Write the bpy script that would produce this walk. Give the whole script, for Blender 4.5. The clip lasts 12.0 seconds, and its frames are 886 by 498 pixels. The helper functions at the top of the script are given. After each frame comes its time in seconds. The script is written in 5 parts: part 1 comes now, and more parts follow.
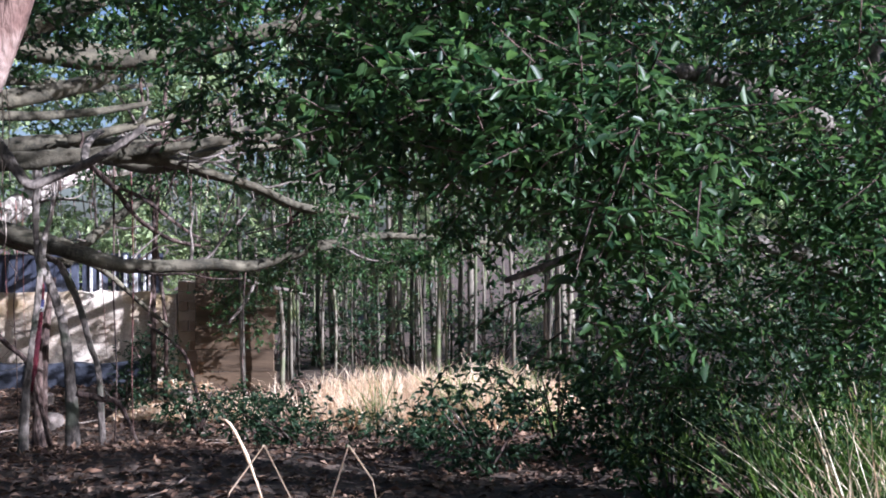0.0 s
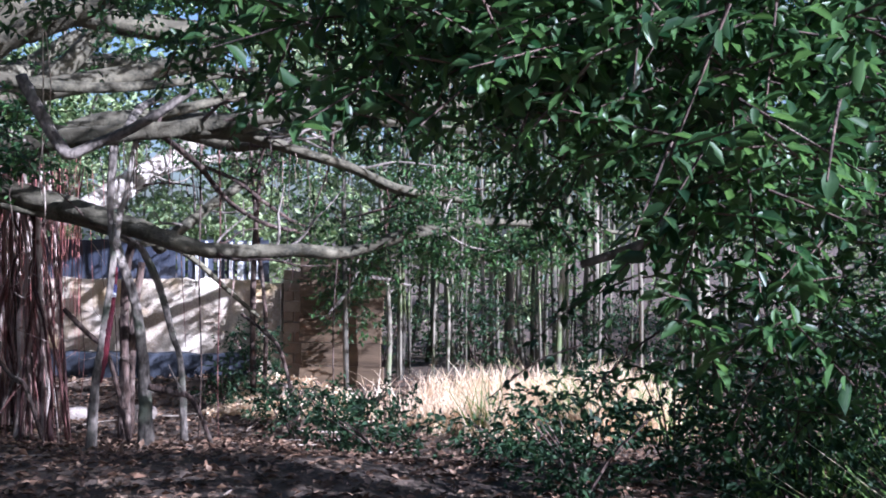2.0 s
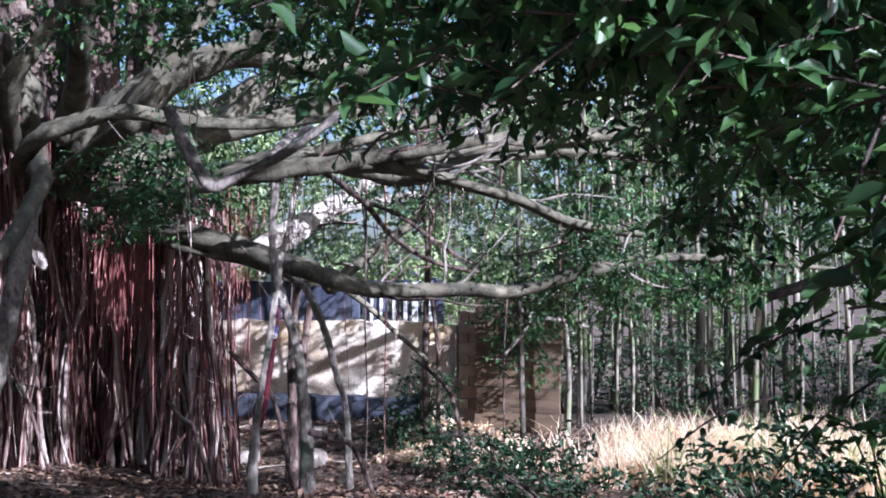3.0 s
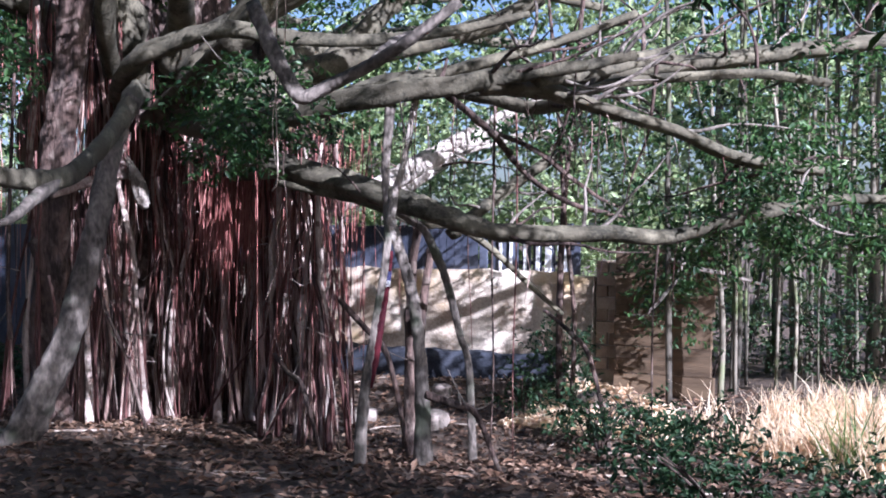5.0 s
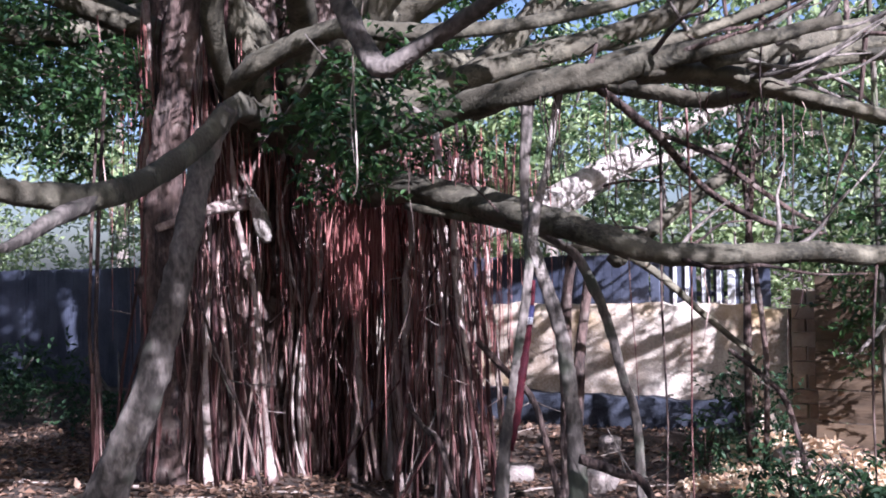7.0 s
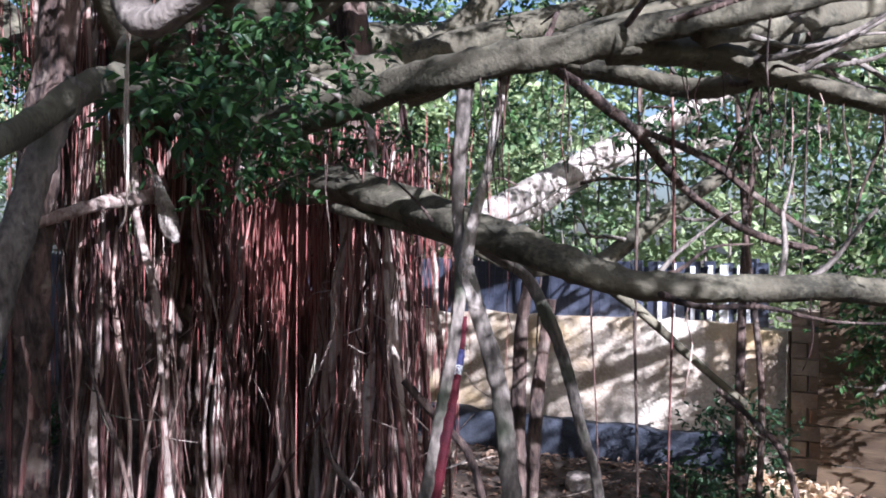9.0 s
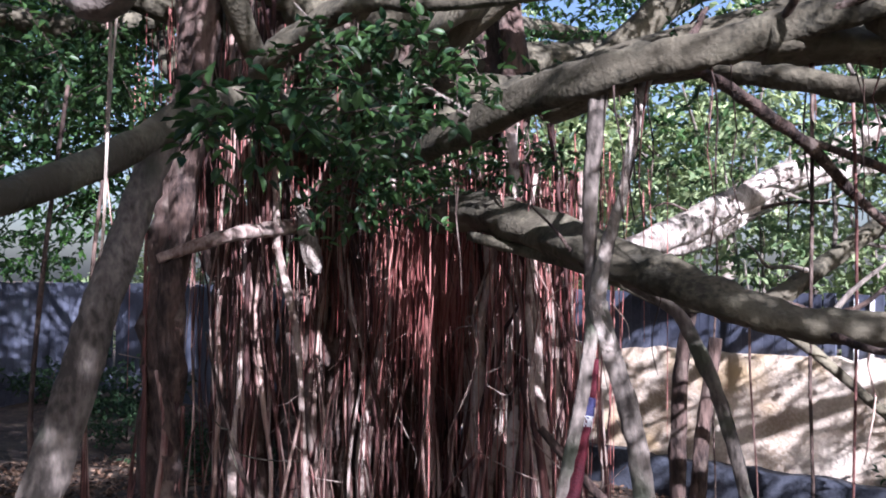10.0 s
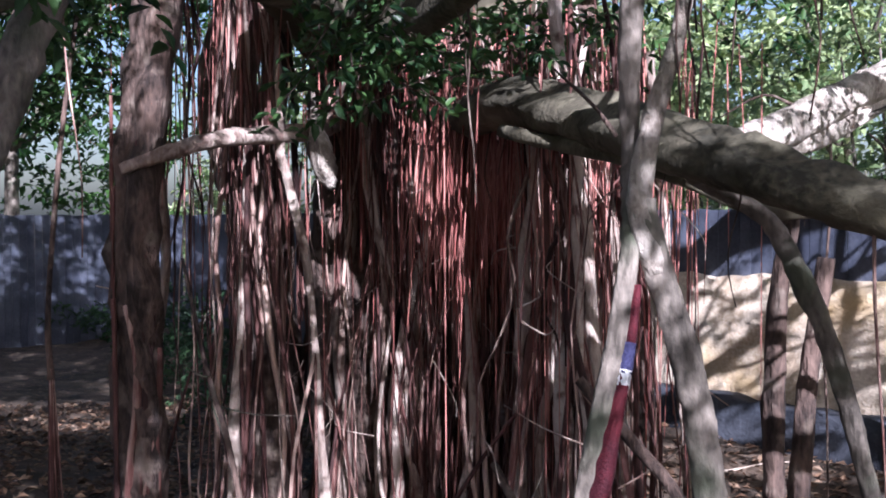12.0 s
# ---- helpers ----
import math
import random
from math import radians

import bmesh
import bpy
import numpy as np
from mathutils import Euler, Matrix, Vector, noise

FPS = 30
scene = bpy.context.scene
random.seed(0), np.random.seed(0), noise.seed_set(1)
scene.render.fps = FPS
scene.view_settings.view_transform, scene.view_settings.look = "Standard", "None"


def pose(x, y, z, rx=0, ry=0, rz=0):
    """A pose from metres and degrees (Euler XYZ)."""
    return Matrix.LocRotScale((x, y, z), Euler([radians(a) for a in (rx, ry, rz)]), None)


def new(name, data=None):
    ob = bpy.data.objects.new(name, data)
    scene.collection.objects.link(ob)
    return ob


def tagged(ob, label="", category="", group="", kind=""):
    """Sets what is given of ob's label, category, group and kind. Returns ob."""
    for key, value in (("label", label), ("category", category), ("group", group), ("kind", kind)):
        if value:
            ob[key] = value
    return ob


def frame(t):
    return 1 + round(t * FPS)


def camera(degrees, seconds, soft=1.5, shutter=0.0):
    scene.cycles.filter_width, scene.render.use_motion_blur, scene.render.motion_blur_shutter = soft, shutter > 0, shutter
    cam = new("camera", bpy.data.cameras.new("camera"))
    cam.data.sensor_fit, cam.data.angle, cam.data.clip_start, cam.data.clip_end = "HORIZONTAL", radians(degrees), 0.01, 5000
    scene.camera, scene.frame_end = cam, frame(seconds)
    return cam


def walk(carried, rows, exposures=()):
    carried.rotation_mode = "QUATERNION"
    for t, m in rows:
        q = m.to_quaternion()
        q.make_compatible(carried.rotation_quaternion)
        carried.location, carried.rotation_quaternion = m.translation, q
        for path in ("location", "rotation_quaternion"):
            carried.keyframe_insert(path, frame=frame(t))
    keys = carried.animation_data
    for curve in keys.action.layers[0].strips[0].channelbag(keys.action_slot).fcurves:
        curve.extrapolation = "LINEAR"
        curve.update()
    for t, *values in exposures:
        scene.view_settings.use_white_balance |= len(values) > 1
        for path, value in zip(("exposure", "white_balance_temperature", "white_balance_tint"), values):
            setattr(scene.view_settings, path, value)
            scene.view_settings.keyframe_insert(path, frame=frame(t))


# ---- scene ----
# ---------------------------------------------------------------- camera
cam = camera(45.86, 12.0, soft=1.85)
PATH = [
    (0.0, pose(0.000, 0.000, 1.637, 89.67, 0.43, 0.00)),
    (0.5, pose(0.072, 0.259, 1.611, 86.85, -0.23, -4.36)),
    (1.0, pose(0.251, 0.534, 1.578, 88.63, 0.12, -0.09)),
    (1.5, pose(0.360, 0.852, 1.567, 89.70, -0.00, 4.65)),
    (2.0, pose(0.329, 1.147, 1.543, 89.47, -0.25, 7.95)),
    (2.5, pose(0.383, 1.513, 1.506, 90.83, -0.12, 13.27)),
    (3.0, pose(0.365, 1.822, 1.496, 91.82, 0.17, 18.38)),
    (3.5, pose(0.207, 2.034, 1.512, 91.53, 0.64, 21.07)),
    (5.5, pose(-0.204, 3.366, 1.351, 88.67, -0.36, 27.62)),
    (6.0, pose(-0.355, 3.714, 1.304, 89.21, 0.67, 31.04)),
    (6.5, pose(-0.428, 4.067, 1.329, 90.93, 1.28, 34.95)),
    (7.0, pose(-0.582, 4.330, 1.337, 91.36, 0.96, 35.12)),
    (7.5, pose(-0.764, 4.644, 1.372, 89.97, 0.65, 33.00)),
    (9.5, pose(-1.097, 6.062, 1.597, 90.63, -2.14, 37.55)),
    (10.0, pose(-1.166, 6.360, 1.587, 91.84, -0.62, 45.61)),
    (10.5, pose(-1.384, 6.625, 1.566, 90.58, -0.64, 45.71)),
    (11.0, pose(-1.583, 6.896, 1.579, 90.01, -0.89, 42.48)),
    (11.5, pose(-1.674, 7.258, 1.527, 90.35, -0.25, 46.87)),
    (12.0, pose(-1.861, 7.575, 1.473, 88.23, 0.21, 51.48)),
]
walk(cam, PATH, [(0.0, 1.5, 5250, 22), (0.5, 1.75, 5000, 23), (1.0, 1.78, 4950, 23), (2.5, 1.74, 5000, 22), (3.5, 1.8, 5050, 22), (5.5, 1.72, 5200, 25), (7.5, 1.76, 5300, 28), (9.5, 1.76, 5250, 19), (10.3, 1.8, 5500, 28), (12.0, 1.76, 5400, 23)])

# ---------------------------------------------------------------- light
SUN_TRAVEL = Vector((-0.79, 0.42, -0.43)).normalized()
world = bpy.data.worlds.new("sky")
scene.world = world
world.use_nodes = True
wn = world.node_tree
sky = wn.nodes.new("ShaderNodeTexSky")
sky.sky_type, sky.sun_disc = "NISHITA", False
sky.sun_elevation = math.asin(-SUN_TRAVEL.z)
sky.sun_rotation = math.atan2(-SUN_TRAVEL.x, -SUN_TRAVEL.y)
sky.air_density, sky.dust_density, sky.ozone_density = 1.0, 3.0, 1.0
wn.links.new(sky.outputs[0], wn.nodes["Background"].inputs[0])
wn.nodes["Background"].inputs[1].default_value = 0.052
sun = new("sun", bpy.data.lights.new("sun", "SUN"))
sun.data.energy, sun.data.angle, sun.data.color = 5.0, radians(0.55), (1.0, 0.95, 0.87)
sun.rotation_euler = SUN_TRAVEL.to_track_quat("-Z", "Y").to_euler()

# ---------------------------------------------------------------- materials
def material(name, dark, light, scale=6.0, rough=0.8, bump=0.3, fine=60.0, stretch=(1, 1, 1), spots=None, random_hue=0.0, island=0.0,
             translucent=0.0, coat=0.0, third=None):
    """Two mixed tones at a coarse and a fine scale, relief, and spots of a further tone."""
    m = bpy.data.materials.new(name)
    m.use_nodes = True
    t = m.node_tree
    n, link = t.nodes, t.links.new
    bsdf, out = n["Principled BSDF"], n["Material Output"]
    tc = n.new("ShaderNodeTexCoord")
    mp = n.new("ShaderNodeMapping")
    mp.inputs["Scale"].default_value = stretch
    link(tc.outputs["Object"], mp.inputs[0])
    big, small = n.new("ShaderNodeTexNoise"), n.new("ShaderNodeTexNoise")
    big.inputs["Scale"].default_value, big.inputs["Detail"].default_value = scale, 6
    small.inputs["Scale"].default_value, small.inputs["Detail"].default_value = fine, 4
    link(mp.outputs[0], big.inputs["Vector"])
    link(mp.outputs[0], small.inputs["Vector"])
    add = n.new("ShaderNodeMath")
    add.operation = "MULTIPLY_ADD"
    link(small.outputs["Fac"], add.inputs[0])
    add.inputs[1].default_value = 0.5
    link(big.outputs["Fac"], add.inputs[2])
    value = add.outputs[0]
    if island:
        geo = n.new("ShaderNodeNewGeometry")
        mix = n.new("ShaderNodeMath")
        mix.operation = "MULTIPLY_ADD"
        link(geo.outputs["Random Per Island"], mix.inputs[0])
        mix.inputs[1].default_value = island
        link(value, mix.inputs[2])
        value = mix.outputs[0]
    if random_hue:
        info = n.new("ShaderNodeObjectInfo")
        mix = n.new("ShaderNodeMath")
        mix.operation = "MULTIPLY_ADD"
        link(info.outputs["Random"], mix.inputs[0])
        mix.inputs[1].default_value = random_hue
        link(value, mix.inputs[2])
        value = mix.outputs[0]
    span = 0.5 + island + random_hue
    ramp = n.new("ShaderNodeValToRGB")
    e = ramp.color_ramp.elements
    norm = n.new("ShaderNodeMapRange")
    norm.inputs["From Min"].default_value = 0.45
    norm.inputs["From Max"].default_value = 0.55 + span
    link(value, norm.inputs["Value"])
    link(norm.outputs[0], ramp.inputs[0])
    e[0].position, e[0].color = 0.24, (*dark, 1)
    e[1].position, e[1].color = 0.80, (*light, 1)
    if third:
        x = e.new(0.55)
        x.color = (*third, 1)
    colour = ramp.outputs[0]
    if spots:
        vor = n.new("ShaderNodeTexNoise")
        vor.inputs["Scale"].default_value, vor.inputs["Detail"].default_value = spots[1], 3
        link(tc.outputs["Object"], vor.inputs["Vector"])
        cut = n.new("ShaderNodeMapRange")
        cut.inputs["From Min"].default_value, cut.inputs["From Max"].default_value = spots[2], spots[2] + 0.12
        link(vor.outputs["Fac"], cut.inputs["Value"])
        mc = n.new("ShaderNodeMix")
        mc.data_type = "RGBA"
        link(cut.outputs[0], mc.inputs[0])
        link(colour, mc.inputs[6])
        mc.inputs[7].default_value = (*spots[0], 1)
        colour = mc.outputs[2]
    link(colour, bsdf.inputs["Base Color"])
    bsdf.inputs["Roughness"].default_value = rough
    bsdf.inputs["Coat Weight"].default_value = coat
    bsdf.inputs["Specular IOR Level"].default_value = 0.4
    if bump:
        bp = n.new("ShaderNodeBump")
        bp.inputs["Strength"].default_value, bp.inputs["Distance"].default_value = bump, 0.04
        link(add.outputs[0], bp.inputs["Height"])
        link(bp.outputs[0], bsdf.inputs["Normal"])
    if translucent:
        tr, ms = n.new("ShaderNodeBsdfTranslucent"), n.new("ShaderNodeMixShader")
        hs = n.new("ShaderNodeHueSaturation")
        hs.inputs["Hue"].default_value, hs.inputs["Saturation"].default_value, hs.inputs["Value"].default_value = 0.485, 1.1, 2.2
        link(colour, hs.inputs["Color"])
        link(hs.outputs[0], tr.inputs[0])
        ms.inputs[0].default_value = translucent
        link(bsdf.outputs[0], ms.inputs[1])
        link(tr.outputs[0], ms.inputs[2])
        link(ms.outputs[0], out.inputs[0])
    return m


BARK = material("grey_fig_bark", (0.055, 0.046, 0.038), (0.23, 0.195, 0.165), 5, 0.85, 0.5, 40, (1, 1, 0.5), ((0.095, 0.10, 0.07), 3.0, 0.55))
# Darker fig bark; on the trunk columns it stands in for the hollow's shade.
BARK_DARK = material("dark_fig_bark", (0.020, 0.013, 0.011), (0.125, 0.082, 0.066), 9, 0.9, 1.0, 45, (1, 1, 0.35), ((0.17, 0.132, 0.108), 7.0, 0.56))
ROOT = material("aerial_root_bark", (0.030, 0.012, 0.011), (0.50, 0.36, 0.30), 4, 0.8, 0.5, 40, (1, 1, 0.2), None, 0.6, third=(0.13, 0.052, 0.044))
ROOT_PALE = material("old_root_bark", (0.16, 0.10, 0.08), (0.54, 0.45, 0.39), 7, 0.85, 0.9, 55, (1, 1, 0.35), ((0.13, 0.075, 0.06), 9.0, 0.56), 0.4)
# Strong sun is put into this bark's colour, for wood lit white.
SUNLIT_BARK = material("pale_sunlit_bark", (0.17, 0.14, 0.115), (0.52, 0.465, 0.41), 7, 0.88, 0.9, 50, (1, 1, 0.6), ((0.20, 0.175, 0.14), 4.0, 0.54))
LIMB_BARK = material("mossy_limb_bark", (0.032, 0.029, 0.019), (0.165, 0.147, 0.10), 4, 0.9, 0.5, 40, (1, 1, 1), ((0.085, 0.074, 0.05), 5.0, 0.48))
ROOT_FINE = material("fine_red_roots", (0.20, 0.045, 0.04), (0.55, 0.25, 0.21), 4, 0.8, 0.2, 40, (1, 1, 0.2), None, 0, 0.5)
POLE = material("slender_trunk_bark", (0.04, 0.035, 0.027), (0.25, 0.22, 0.17), 3, 0.85, 0.3, 30, (1, 1, 0.3), ((0.13, 0.16, 0.07), 2.0, 0.55), 0.5)
LEAF = material("fig_leaf", (0.013, 0.036, 0.016), (0.068, 0.135, 0.042), 3, 0.42, 0, 30, island=0.8, translucent=0.35)
LEAF_HIGH = material("canopy_leaf", (0.014, 0.038, 0.011), (0.055, 0.12, 0.028), 0.6, 0.36, 0, 30, island=0.8, translucent=0.3)
# Leaf colour paled to imitate hazy, overexposed sun on the far gardens.
LEAF_FAR = material("glare_paled_leaf", (0.08, 0.13, 0.055), (0.34, 0.40, 0.21), 0.4, 0.5, 0, 30, island=0.8, translucent=0.35)
SHRUB = material("shrub_leaf", (0.012, 0.032, 0.014), (0.035, 0.075, 0.027), 3, 0.62, 0, 30, island=0.8, translucent=0.2)
GRASS = material("green_grass", (0.025, 0.065, 0.014), (0.17, 0.27, 0.07), 2, 0.55, 0, 30, island=0.9, translucent=0.3)
STRAW = material("dry_grass", (0.46, 0.33, 0.20), (0.82, 0.71, 0.54), 2, 0.7, 0, 30, island=0.9, translucent=0.25)
LITTER = material("fallen_leaf", (0.045, 0.027, 0.018), (0.28, 0.19, 0.13), 2, 0.75, 0, 30, island=1.2, third=(0.16, 0.088, 0.052))
SOIL = material("leaf_mould_soil", (0.036, 0.026, 0.020), (0.13, 0.092, 0.066), 3, 0.95, 0.8, 45, spots=((0.24, 0.16, 0.11), 14.0, 0.58))
SAND = material("sandy_rendered_wall", (0.40, 0.31, 0.225), (0.74, 0.65, 0.54), 1.6, 0.9, 0.6, 35, spots=((0.55, 0.40, 0.22), 1.1, 0.58))
BRICK = material("weathered_block", (0.30, 0.21, 0.15), (0.52, 0.42, 0.32), 4, 0.9, 0.5, 40, random_hue=0.4)
TIMBER = material("weathered_board", (0.052, 0.034, 0.020), (0.13, 0.088, 0.052), 3, 0.85, 0.4, 30, (0.3, 1, 4), None, 0.4)
METAL = material("blue_grey_sheet", (0.035, 0.04, 0.06), (0.09, 0.10, 0.135), 3, 0.5, 0.1, 30, random_hue=0.2)
# White that imitates sunlight showing through the fence gaps.
GAP_WHITE = material("bright_gap_white", (0.62, 0.62, 0.62), (0.82, 0.82, 0.82), 5, 0.6, 0.1, 40)
STONE = material("pale_stone", (0.17, 0.14, 0.12), (0.40, 0.34, 0.29), 5, 0.9, 0.6, 40, random_hue=0.3)
CONCRETE = material("dark_blue_grey_concrete", (0.02, 0.024, 0.035), (0.06, 0.066, 0.085), 4, 0.85, 0.4, 40)
RED = material("red_cloth", (0.045, 0.003, 0.009), (0.11, 0.009, 0.017), 6, 0.8, 0.4, 120)
CLOTH = material("white_cloth", (0.6, 0.6, 0.62), (0.8, 0.8, 0.8), 6, 0.8, 0.4, 120)
BLUE = material("blue_cloth", (0.04, 0.04, 0.11), (0.09, 0.09, 0.22), 6, 0.8, 0.4, 120)
DRYWOOD = material("bleached_stick", (0.20, 0.15, 0.115), (0.50, 0.42, 0.35), 6, 0.85, 0.4, 40)

# ---------------------------------------------------------------- building helpers
RNG = np.random.default_rng(7)


def mesh_of(name, verts, faces, mat, smooth=True):
    me = bpy.data.meshes.new(name)
    me.from_pydata([tuple(v) for v in verts], [], faces)
    me.materials.append(mat)
    if smooth:
        me.polygons.foreach_set("use_smooth", [True] * len(me.polygons))
    me.update()
    return me


def part(name, geometry, mat, parent=None, label="", smooth=True):
    ob = new(name, mesh_of(name, geometry[0], geometry[1], mat, smooth))
    if parent is not None:
        ob.parent = parent
        ob.matrix_parent_inverse = parent.matrix_world.inverted()
    if label:
        ob["label"] = label
    return ob


def thing(name, place, label, category, group="", kind=""):
    ob = new(name)
    ob.location = place
    ob.matrix_world = Matrix.Translation(place)
    return tagged(ob, label, category, group, kind)


def join(pieces):
    verts, faces = [], []
    for v, fs in pieces:
        k = len(verts)
        verts.extend(v)
        faces.extend([tuple(i + k for i in fc) for fc in fs])
    return verts, faces


def smooth_line(points, per=4):
    """Catmull-Rom through rows of x, y, z, r."""
    p = np.array(points, float)
    p = np.vstack([2 * p[0] - p[1], p, 2 * p[-1] - p[-2]])
    out = []
    for i in range(1, len(p) - 2):
        for u in np.arange(per) / per:
            a, b, c, d = p[i - 1:i + 3]
            out.append(0.5 * (2 * b + (c - a) * u + (2 * a - 5 * b + 4 * c - d) * u * u + (3 * b - a - 3 * c + d) * u ** 3))
    out.append(p[-2])
    return np.array(out)


def tube(points, sides=10, per=4, rough=0.12, seed=0, curve=True):
    """A limb: a bent, knobbly tube that follows rows of x, y, z, radius."""
    line = smooth_line(points, per) if curve and len(points) > 2 else np.array(points, float)
    c, r = line[:, :3], np.maximum(line[:, 3], 0.0015)
    g = np.gradient(c, axis=0)
    g /= np.linalg.norm(g, axis=1, keepdims=True) + 1e-9
    ref = np.where(np.abs(g[:, 2:3]) > 0.8, np.array([[1.0, 0.0, 0.0]]), np.array([[0.0, 0.0, 1.0]]))
    ref = np.repeat(ref[len(ref) // 2][None], len(c), 0)
    s = np.cross(g, ref)
    s /= np.linalg.norm(s, axis=1, keepdims=True) + 1e-9
    w = np.cross(s, g)
    rng = np.random.default_rng(seed)
    ang = np.arange(sides) * 2 * np.pi / sides
    lobes = 1 + rough * (np.sin(ang * 3 + rng.uniform(0, 6)) * 0.5 + np.sin(ang * 2 + rng.uniform(0, 6)) * 0.5)
    knob = 1 + rough * rng.normal(0, 0.5, (len(c), sides)) * 0.6
    rr = r[:, None] * lobes[None] * knob
    v = c[:, None] + rr[..., None] * (np.cos(ang)[None, :, None] * s[:, None] + np.sin(ang)[None, :, None] * w[:, None])
    verts = v.reshape(-1, 3).tolist()
    faces = []
    for i in range(len(c) - 1):
        for k in range(sides):
            a, b = i * sides + k, i * sides + (k + 1) % sides
            faces.append((a, b, b + sides, a + sides))
    faces.append(tuple(range(sides))[::-1])
    faces.append(tuple((len(c) - 1) * sides + k for k in range(sides)))
    return verts, faces


def unit(a):
    return a / (np.linalg.norm(a, axis=-1, keepdims=True) + 1e-9)


def leaves(base, axis, normal, length, width, fine=True, fold=0.12):
    """Many pointed oval leaves, folded along the midrib."""
    n = len(base)
    axis = unit(axis)
    side = unit(np.cross(axis, normal))
    up = np.cross(side, axis)
    L, Wd = np.broadcast_to(length, (n,))[:, None], np.broadcast_to(width, (n,))[:, None]
    if fine:
        prof = [(0, 0, 0), (0.28, 0.42, fold), (0.62, 0.46, fold), (1, 0, -0.12), (0.62, -0.46, fold), (0.28, -0.42, fold)]
        quads = [(0, 1, 2, 3), (0, 3, 4, 5)]
    else:
        prof = [(0, 0, 0), (0.45, 0.5, fold), (1, 0, -0.1), (0.45, -0.5, fold)]
        quads = [(0, 1, 2), (0, 2, 3)]
    v = np.stack([base + axis * L * a + side * Wd * b + up * L * c for a, b, c in prof], 1)
    k = len(prof)
    idx = (np.arange(n) * k)[:, None, None] + np.array(quads)[None]
    return v.reshape(-1, 3), idx.reshape(-1, len(quads[0]))


def fast_mesh(name, v, f, mat):
    me = bpy.data.meshes.new(name)
    me.vertices.add(len(v))
    me.vertices.foreach_set("co", np.ascontiguousarray(v, dtype=np.float32).ravel())
    k = f.shape[1]
    me.loops.add(f.size)
    me.loops.foreach_set("vertex_index", np.ascontiguousarray(f, dtype=np.int32).ravel())
    me.polygons.add(len(f))
    me.polygons.foreach_set("loop_start", np.arange(len(f), dtype=np.int32) * k)
    me.materials.append(mat)
    me.update(calc_edges=True)
    me.validate()
    return me


def foliage_part(name, v, f, mat, parent, label=""):
    ob = new(name, fast_mesh(name, v, f, mat))
    if parent is not None:
        ob.parent = parent
        ob.matrix_parent_inverse = parent.matrix_world.inverted()
    if label:
        ob["label"] = label
    return ob


def patchy(p, scale, seed):
    """Smooth noise from 0 to 1 at rows of places, for gaps between clumps."""
    r = np.random.default_rng(seed)
    total = np.zeros(len(p))
    for k in range(9):
        w = r.normal(0, 1, 3)
        total += np.sin(p @ (w / np.linalg.norm(w)) * scale * r.uniform(0.6, 1.7) + r.uniform(0, 6.28))
    return 0.5 + total / 9


LINE = np.array([m.translation for _, m in PATH])


def clear_of_walk(p, near):
    """Rows that keep that distance from the line walked."""
    d = np.full(len(p), 9.0)
    for a, b in zip(LINE[:-1], LINE[1:]):
        u = np.clip(((p - a) @ (b - a)) / ((b - a) @ (b - a) + 1e-9), 0, 1)
        d = np.minimum(d, np.linalg.norm(p - a - u[:, None] * (b - a), axis=1))
    return d > near


def in_blob(blob, n, rng):
    cx, cy, cz, rx, ry, rz = blob
    q = rng.normal(0, 1, (n, 3))
    q = unit(q) * (rng.uniform(0, 1, (n, 1)) ** 0.42)
    return q * (rx, ry, rz) + (cx, cy, cz)


def sprays(twigs, rng, per=9, span=0.28, leaf=(0.05, 0.08), droop=0.25, fine=True, slim=0.46):
    """Leaves set alternately along short twigs; rows of twig bases in, the leaf mesh and twig ends out."""
    n = len(twigs)
    d = rng.normal(0, 1, (n, 3))
    d[:, 2] = d[:, 2] * 0.5 - droop
    d = unit(d)
    u = (np.arange(per)[None] + rng.uniform(0.2, 0.8, (n, per))) / per
    base = twigs[:, None] + d[:, None] * (u * span)[..., None]
    out = rng.normal(0, 1, (n, per, 3)) * (1, 1, 0.6)
    axis = unit(d[:, None] * 0.7 + unit(out))
    axis[..., 2] -= 0.15
    nor = rng.normal(0, 0.45, (n, per, 3)) + (0, 0, 1)
    size = rng.uniform(*leaf, (n, per))
    v, f = leaves(base.reshape(-1, 3), axis.reshape(-1, 3), nor.reshape(-1, 3), size.ravel(), size.ravel() * slim, fine)
    return v, f, twigs + d * span


def ground_height(x, y):
    """Level where the walk begins, then falling away to the foot of the old tree and rising a little to the wall."""
    u = np.clip((np.asarray(y, float) - 7.6) / 4.2, 0, 1)
    w = np.clip((np.asarray(y, float) - 12.4) / 2.6, 0, 1)
    fall = -0.54 * u * u * (3 - 2 * u) + 0.18 * w * w * (3 - 2 * w)
    return fall + 0.03 * np.sin(np.asarray(x) * 1.7 + np.asarray(y) * 0.6) + 0.02 * np.sin(np.asarray(y) * 2.3 - np.asarray(x))


